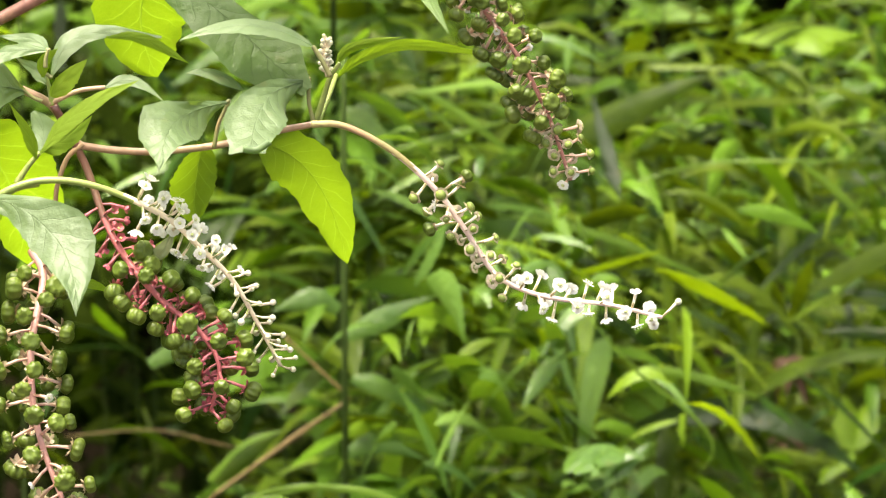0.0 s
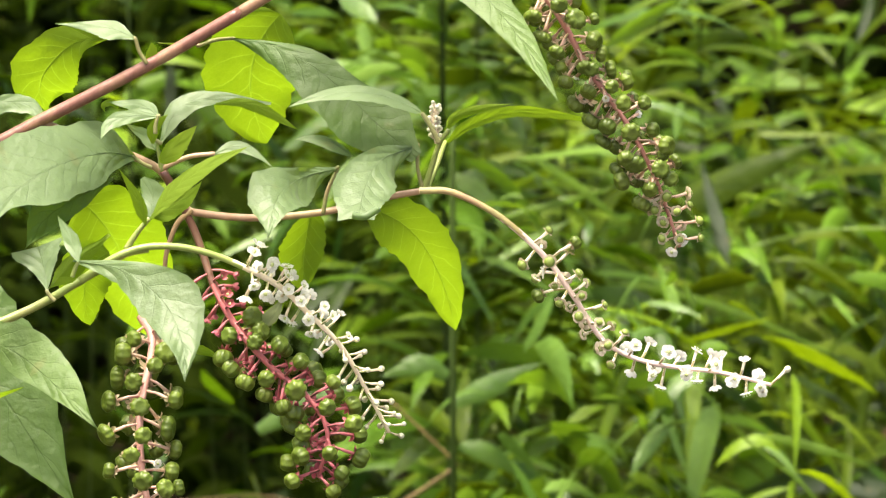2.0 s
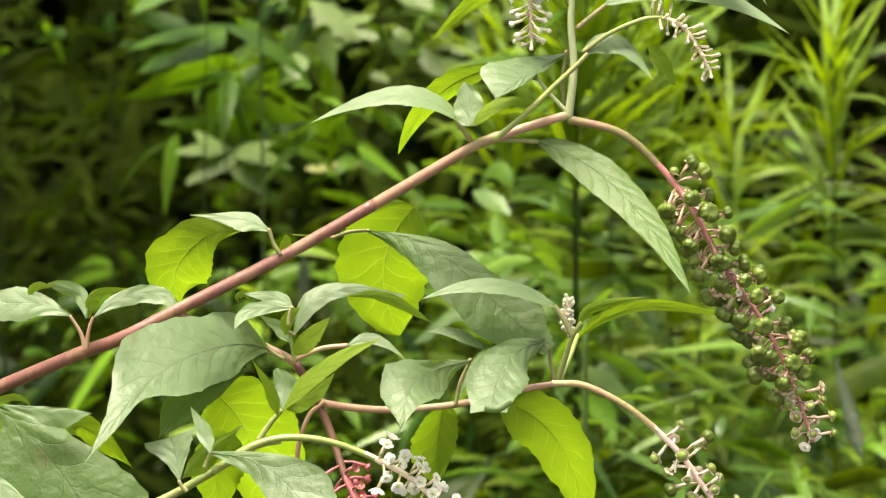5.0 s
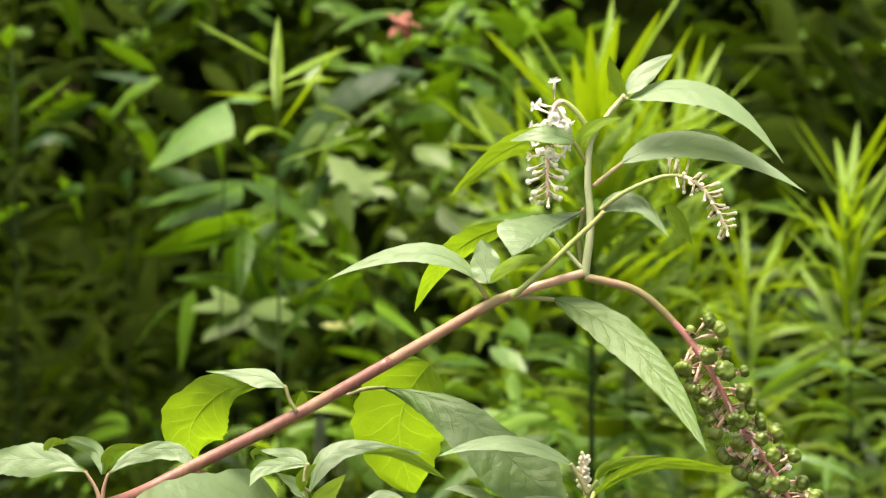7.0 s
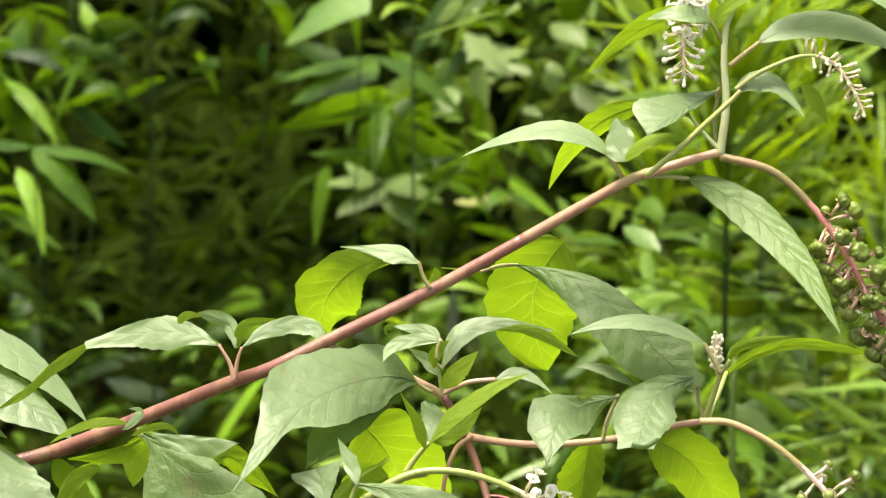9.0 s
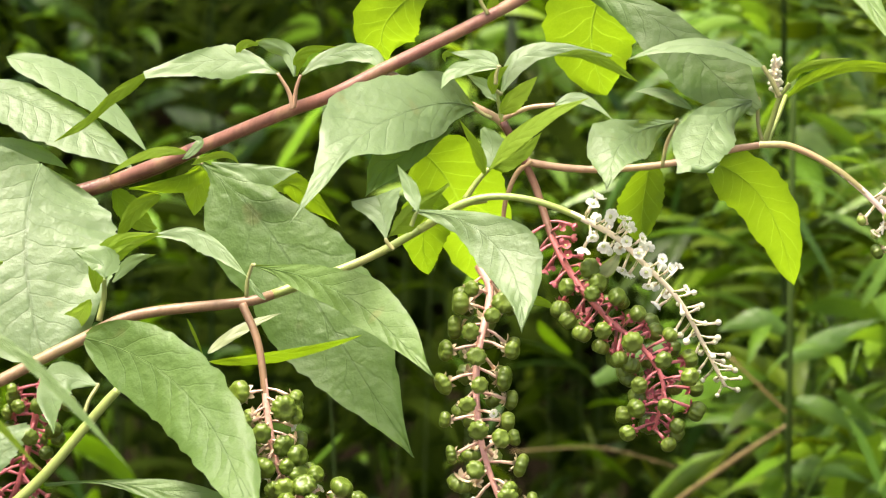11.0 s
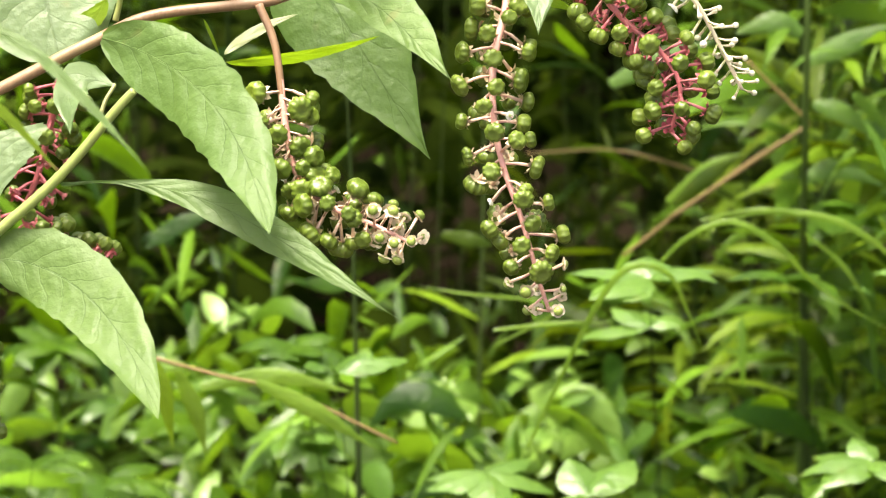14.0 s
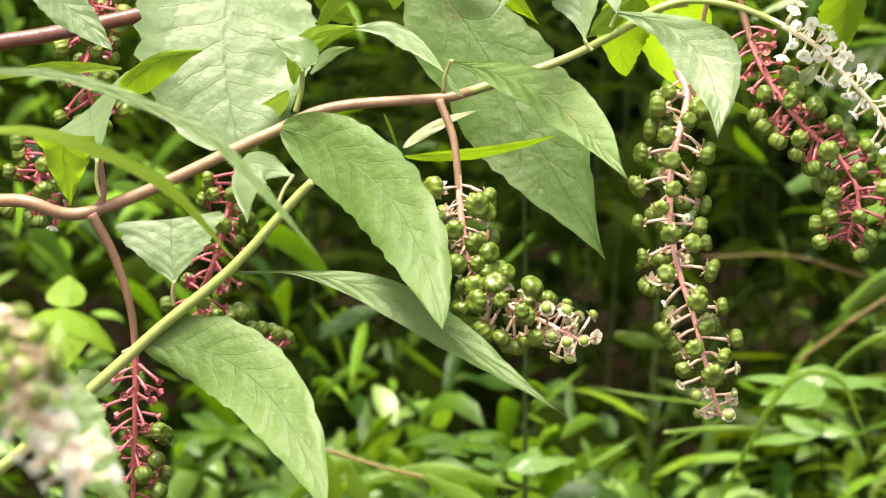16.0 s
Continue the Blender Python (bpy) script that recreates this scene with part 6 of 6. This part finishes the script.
arching_blade([(0.0315, 0.5500, 1.0054), (0.0511, 0.5500, 1.0265), (0.0737, 0.5500, 1.0357), (0.0968, 0.5500, 1.0241), (0.1202, 0.5500, 1.0006), (0.1581, 0.5500, 0.9772)], 0.0017, BLADE, 'long arching grass blade')
arching_blade([(0.0697, 0.6000, 1.0218), (0.0958, 0.6000, 1.0276), (0.1310, 0.6000, 1.0226), (0.1608, 0.6000, 1.0017), (0.1763, 0.6000, 0.9745)], 0.0018, BLADE, 'long arching grass blade')
arching_blade([(-0.0445, 0.5000, 0.9927), (-0.0165, 0.5000, 0.9960), (0.0157, 0.5000, 0.9976)], 0.0014, BLADE, 'long arching grass blade')
arching_blade([(-0.0466, 0.6000, 0.9531), (-0.0145, 0.6000, 0.9750), (-0.0615, 0.6000, 0.9821), (-0.0909, 0.6000, 0.9863)], 0.0010, BLADE, 'long arching grass blade')
arching_blade([(0.1163, 0.6500, 1.0024), (0.1377, 0.6500, 0.9840), (0.1566, 0.6500, 0.9530)], 0.0012, BLADE, 'long arching grass blade')
arching_blade([(-0.2023, 0.4000, 1.0057), (-0.1985, 0.4000, 0.9903), (-0.1944, 0.4000, 0.9622)], 0.0042, LIME, 'drooping lance leaf low down')
arching_blade([(-0.1937, 0.4200, 0.9953), (-0.1858, 0.4200, 0.9756), (-0.1807, 0.4200, 0.9529)], 0.0042, BLADE, 'drooping lance leaf low down')
arching_blade([(-0.1559, 0.4200, 0.9901), (-0.1290, 0.4200, 0.9763), (-0.0993, 0.4200, 0.9568)], 0.0042, BLADE, 'drooping lance leaf low down')
arching_blade([(-0.1906, 0.5000, 0.9614), (-0.1540, 0.5000, 0.9678), (-0.1146, 0.5000, 0.9595)], 0.0042, BLADE, 'drooping lance leaf low down')
arching_blade([(0.2494, 0.7000, 1.0927), (0.2773, 0.7000, 1.0609), (0.3084, 0.7000, 1.0351), (0.3185, 0.7000, 1.0159), (0.3042, 0.7000, 0.9971)], 0.0010, BLADE, 'long arching grass blade')
arching_blade([(0.2931, 0.8000, 1.0396), (0.3253, 0.8000, 1.0325), (0.3617, 0.8000, 1.0202)], 0.0028, BLADE, 'long arching grass blade')
arching_blade([(0.1714, 0.8000, 1.1967), (0.1966, 0.8000, 1.1804), (0.2220, 0.8000, 1.1576)], 0.0025, BLADE, 'long arching grass blade')
arching_blade([(0.1493, 0.8000, 1.1651), (0.1840, 0.8000, 1.1742), (0.2171, 0.8000, 1.1827)], 0.0023, BLADE, 'long arching grass blade')
arching_blade([(0.2185, 0.9000, 1.1084), (0.2583, 0.9000, 1.1010), (0.3084, 0.9000, 1.0833), (0.3690, 0.9000, 1.0552)], 0.0023, BLADE, 'long arching grass blade')
arching_blade([(0.3977, 0.9000, 1.1360), (0.4181, 0.9000, 1.1189), (0.4456, 0.9000, 1.0914)], 0.0023, BLADE, 'long arching grass blade')
arching_blade([(0.3013, 0.9000, 1.1273), (0.3411, 0.9000, 1.1368), (0.3977, 0.9000, 1.1377), (0.4472, 0.9000, 1.1387)], 0.0011, BLADE, 'long arching grass blade')
arching_blade([(0.0468, 0.8000, 0.9786), (0.0693, 0.8000, 0.9979), (0.0884, 0.8000, 1.0073)], 0.0036, BLADE, 'long arching grass blade')
arching_blade([(0.0601, 0.6000, 1.0226), (0.0922, 0.6000, 1.0286), (0.1214, 0.6000, 1.0219)], 0.0012, BLADE, 'long arching grass blade')
arching_blade([(0.0495, 0.7500, 0.9899), (0.0679, 0.7500, 1.0063), (0.0894, 0.7500, 1.0211)], 0.0045, GRASS, 'pale lance leaf of a weed')
arching_blade([(-0.0786, 0.7500, 0.9721), (-0.0629, 0.7500, 0.9690), (-0.0503, 0.7500, 0.9659)], 0.0042, GRASS, 'pale lance leaf of a weed')
arching_blade([(0.1244, 0.8000, 1.0599), (0.1461, 0.8000, 1.0704), (0.1741, 0.8000, 1.0828)], 0.0062, COVER, 'broad pale lance leaf of a weed')
arching_blade([(0.1281, 0.8000, 1.0355), (0.1440, 0.8000, 1.0307), (0.1665, 0.8000, 1.0146)], 0.0056, COVER, 'broad pale lance leaf of a weed')
arching_blade([(0.1235, 0.8500, 1.0646), (0.1073, 0.8500, 1.0711), (0.0849, 0.8500, 1.0643)], 0.0063, COVER, 'broad pale lance leaf of a weed')
arching_blade([(0.0147, 0.9000, 1.0220), (0.0409, 0.9000, 1.0357), (0.0769, 0.9000, 1.0495)], 0.0064, COVER, 'broad pale lance leaf of a weed')
arching_blade([(0.1227, 0.8000, 0.9913), (0.1416, 0.8000, 0.9980), (0.1698, 0.8000, 0.9884)], 0.0056, COVER, 'broad pale lance leaf of a weed')
twig([(0.140, 1.05, bank(0.140, 1.05) - 0.02), (0.133, 0.95, 0.80), (0.1235, 0.79, 0.98), (0.1200, 0.73, 1.08), (0.1194, 0.72, 1.235)], 0.0021, 0.0016, 'upright dark green stalk of a tall weed', GREENSTALK, 'weed_stalk')
twig([(0.0223, 0.8000, 0.9461), (0.0507, 0.8000, 0.9697), (0.0947, 0.8000, 1.0033), (0.1260, 0.8000, 1.0234)], 0.0011, 0.0009, 'dry brown stalk lying across the weeds')
twig([(0.0903, 0.8000, 1.0605), (0.1065, 0.8000, 1.0444), (0.1260, 0.8000, 1.0250)], 0.0009, 0.0008, 'dry brown stalk among the weeds')
twig([(-0.2076, 0.4500, 0.9920), (-0.1776, 0.4500, 0.9838), (-0.1420, 0.4500, 0.9751), (-0.0898, 0.4500, 0.9498)], 0.0010, 0.0008, 'brown twig lying low among leaves')
twig([(-0.1162, 0.6000, 0.7858), (-0.1180, 0.6000, 0.9275), (-0.1201, 0.6000, 1.0375), (-0.1223, 0.6000, 1.0885)], 0.0020, 0.0004, 'green stalk of a weed', mat=WEEDSTEM)
twig([(0.0483, 0.8000, 0.9686), (0.0884, 0.8000, 0.9975), (0.1235, 0.8000, 1.0224)], 0.0015, 0.0012, 'dry brown stalk among the weeds')
twig([(-0.0355, 1.0000, 0.9540), (0.0164, 1.0000, 0.9568), (0.0546, 1.0000, 0.9480), (0.0789, 1.0000, 0.9404)], 0.0006, 0.0004, 'brown twig lying low among leaves')


# ---- single plants that stand out behind ----
def leafy_sprig(name, at, label, mat, leaves, slim, category="plant"):
    """A low plant: a thin stalk and its leaves, each leaf given as (direction, rise, length, half width, droop). slim over 0.5: a thin slanting stalk."""
    top = Vector(at)
    slant = Vector((slim * 0.5 * noise.noise(top * 7), 0.12, 0)) if slim > 0.5 else Vector((0.16 * noise.noise(top * 7), 0.12, 0))
    root = Vector((top.x + slant.x, top.y + slant.y, bank(top.x + slant.x, top.y + slant.y) - 0.01))
    sprig = thing(name, root, label, category)
    bm = bmesh.new()
    tube(bm, glide([root, root.lerp(top, 0.6) + Vector((0.01, 0.01, 0)), top], 8), lambda s: (0.0005 if slim > 0.5 else 0.0009) * (1.2 - 0.7 * s), 6)
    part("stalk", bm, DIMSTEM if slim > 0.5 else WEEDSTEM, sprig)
    for turn, rise, long, wide, droop in leaves:
        bm = bmesh.new()
        a = radians(turn)
        rough_leaf(bm, top, (math.cos(a), math.sin(a) - 0.25, rise), long, wide, droop, 0.0, 10, 3, 0.42)
        part("leaf", bm, mat, sprig)
    return sprig


leafy_sprig('vine', (-0.0830, 1.2000, 1.2640), 'pale five-fingered leaf spray in the shade', PALE, [(172, 0.25, 0.040, 0.018, 0.3), (205, -0.30, 0.038, 0.017, 0.3), (150, 0.50, 0.030, 0.014, 0.1), (-5, 0.10, 0.042, 0.020, 0.4), (-40, -0.50, 0.036, 0.016, 0.4), (25, 0.30, 0.030, 0.014, 0.2)], 0.1, 'plant')
leafy_sprig('vine', (-0.0936, 1.1000, 1.4031), 'broad heart-shaped bright green leaf of a vine', COVER, [(190, -0.45, 0.056, 0.036, 0.35), (40, 0.3, 0.03, 0.012, 0.3)], 0.1, 'plant')
leafy_sprig('vine', (-0.0849, 1.1500, 1.3493), 'broad deep green leaves of a vine', WEED, [(185, -0.2, 0.06, 0.034, 0.3), (170, -0.05, 0.065, 0.018, 0.2), (-10, -0.2, 0.06, 0.016, 0.4)], 0.1, 'plant')
leafy_sprig('vine', (-0.2861, 1.0000, 1.3073), 'broad green leaf in half shade', WEED, [(20, 0.0, 0.06, 0.016, 0.3), (160, 0.2, 0.05, 0.015, 0.2), (-20, -0.4, 0.05, 0.015, 0.5)], 0.1, 'plant')
leafy_sprig('vine', (-0.3448, 0.5000, 1.0444), 'bright broad heart-shaped leaves below', LIME, [(185, -0.2, 0.03, 0.014, 0.3), (0, -0.3, 0.03, 0.015, 0.4), (-80, -0.4, 0.035, 0.015, 0.4), (90, 0.5, 0.025, 0.01, 0.1)], 0.1, 'plant')
leafy_sprig('vine', (-0.3682, 0.5500, 1.0074), 'bright broad leaves low down', LIME, [(185, -0.2, 0.03, 0.014, 0.3), (0, -0.3, 0.03, 0.015, 0.4), (-80, -0.4, 0.035, 0.015, 0.4)], 0.1, 'plant')
leafy_sprig('vine', (0.4458, 1.2000, 1.1684), 'yellow-green broad leaves in the light', LIME, [(185, 0.1, 0.05, 0.024, 0.2), (0, 0.1, 0.035, 0.024, 0.2), (-80, 0, 0.04, 0.02, 0.3)], 0.1, 'plant')
leafy_sprig('vine', (0.4495, 1.0000, 0.9345), 'small bright yellow-green leaves', LIME, [(100, 1.6, 0.035, 0.01, 0.0), (60, 1.2, 0.04, 0.01, 0.1), (200, -0.3, 0.03, 0.009, 0.3)], 0.1, 'plant')
leafy_sprig('dead_weed', (0.4096, 1.0000, 0.9928), 'withered weed with curled brown leaves', DEAD, [(0, 0.5, 0.014, 0.0038, 0.5), (67, 0.37, 0.016, 0.0044, 0.7), (134, 0.24, 0.018, 0.005, 0.9), (201, 0.11, 0.02, 0.0038, 1.1), (268, -0.02, 0.014, 0.0044, 0.5), (335, -0.15, 0.016, 0.005, 0.7), (42, -0.28, 0.018, 0.0038, 0.9), (109, -0.41, 0.02, 0.0044, 1.1), (176, -0.54, 0.014, 0.005, 0.5), (243, -0.67, 0.016, 0.0038, 0.7), (310, -0.8, 0.018, 0.0044, 0.9), (17, -0.93, 0.02, 0.005, 1.1), (84, -1.06, 0.014, 0.0038, 0.5), (151, -1.19, 0.016, 0.0044, 0.7)], 0.1, 'plant')
leafy_sprig('dead_weed', (0.4250, 1.1000, 0.9200), 'withered weed with curled brown leaves', DEAD, [(0, 0.4, 0.012, 0.0034, 0.6), (83, 0.25, 0.014, 0.0034, 0.6), (166, 0.1, 0.016, 0.0034, 0.6), (249, -0.05, 0.012, 0.0034, 0.6), (332, -0.2, 0.014, 0.0034, 0.6), (55, -0.35, 0.016, 0.0034, 0.6), (138, -0.5, 0.012, 0.0034, 0.6), (221, -0.65, 0.014, 0.0034, 0.6), (304, -0.8, 0.016, 0.0034, 0.6)], 0.1, 'plant')
leafy_sprig('dead_weed', (0.0160, 1.2000, 1.4480), 'withered seed head, reddish brown', RUST, [(0, 0.9, 0.01, 0.004, 0.3), (71, 0.7, 0.012, 0.004, 0.3), (142, 0.5, 0.014, 0.004, 0.3), (213, 0.3, 0.01, 0.004, 0.3), (284, 0.1, 0.012, 0.004, 0.3), (355, -0.1, 0.014, 0.004, 0.3), (66, -0.3, 0.01, 0.004, 0.3), (137, -0.5, 0.012, 0.004, 0.3), (208, -0.7, 0.014, 0.004, 0.3), (279, -0.9, 0.01, 0.004, 0.3), (350, -1.1, 0.012, 0.004, 0.3), (61, -1.3, 0.014, 0.004, 0.3)], 0.1, 'plant')
leafy_sprig('flowering_weed', (-0.0267, 1.2000, 1.2482), 'weed with a small yellow flower head', YELLOW, [(0, 0.5, 0.012, 0.004, 0.2), (40, 0.5, 0.012, 0.004, 0.2), (80, 0.5, 0.012, 0.004, 0.2), (120, 0.5, 0.012, 0.004, 0.2), (160, 0.5, 0.012, 0.004, 0.2), (200, 0.5, 0.012, 0.004, 0.2), (240, 0.5, 0.012, 0.004, 0.2), (280, 0.5, 0.012, 0.004, 0.2), (320, 0.5, 0.012, 0.004, 0.2)], 0.1, 'flower')
leafy_sprig('flowering_weed', (-0.0104, 1.2200, 1.2485), 'weed with a small yellow flower head', YELLOW, [(0, 0.5, 0.012, 0.004, 0.2), (40, 0.5, 0.012, 0.004, 0.2), (80, 0.5, 0.012, 0.004, 0.2), (120, 0.5, 0.012, 0.004, 0.2), (160, 0.5, 0.012, 0.004, 0.2), (200, 0.5, 0.012, 0.004, 0.2), (240, 0.5, 0.012, 0.004, 0.2), (280, 0.5, 0.012, 0.004, 0.2), (320, 0.5, 0.012, 0.004, 0.2)], 0.1, 'flower')

for k in range(44):
    rng = random.Random(700 + k)
    x, y = rng.uniform(-0.48, 0.36), rng.uniform(0.42, 1.15)
    z = 1.6 - (1.5 + y) * math.tan(radians(rng.uniform(14.5, 20.0)))
    if in_hollow(Vector((x, y, z))):
        continue
    spray = [(rng.uniform(0, 360), rng.uniform(-0.2, 0.6), rng.uniform(0.022, 0.042), rng.uniform(0.007, 0.014), rng.uniform(0.1, 0.5)) for _ in range(rng.randint(5, 8))]
    tagged(leafy_sprig("low_plant", (x, y, max(z, bank(x, y) + 0.08)), rng.choice(("low plant with oval green leaves", "low plant with rounded bright leaves", "low plant with small drooping leaves")), rng.choice((COVER, COVER, WEED)), spray, 1.0), group="low plants under the pokeweed")
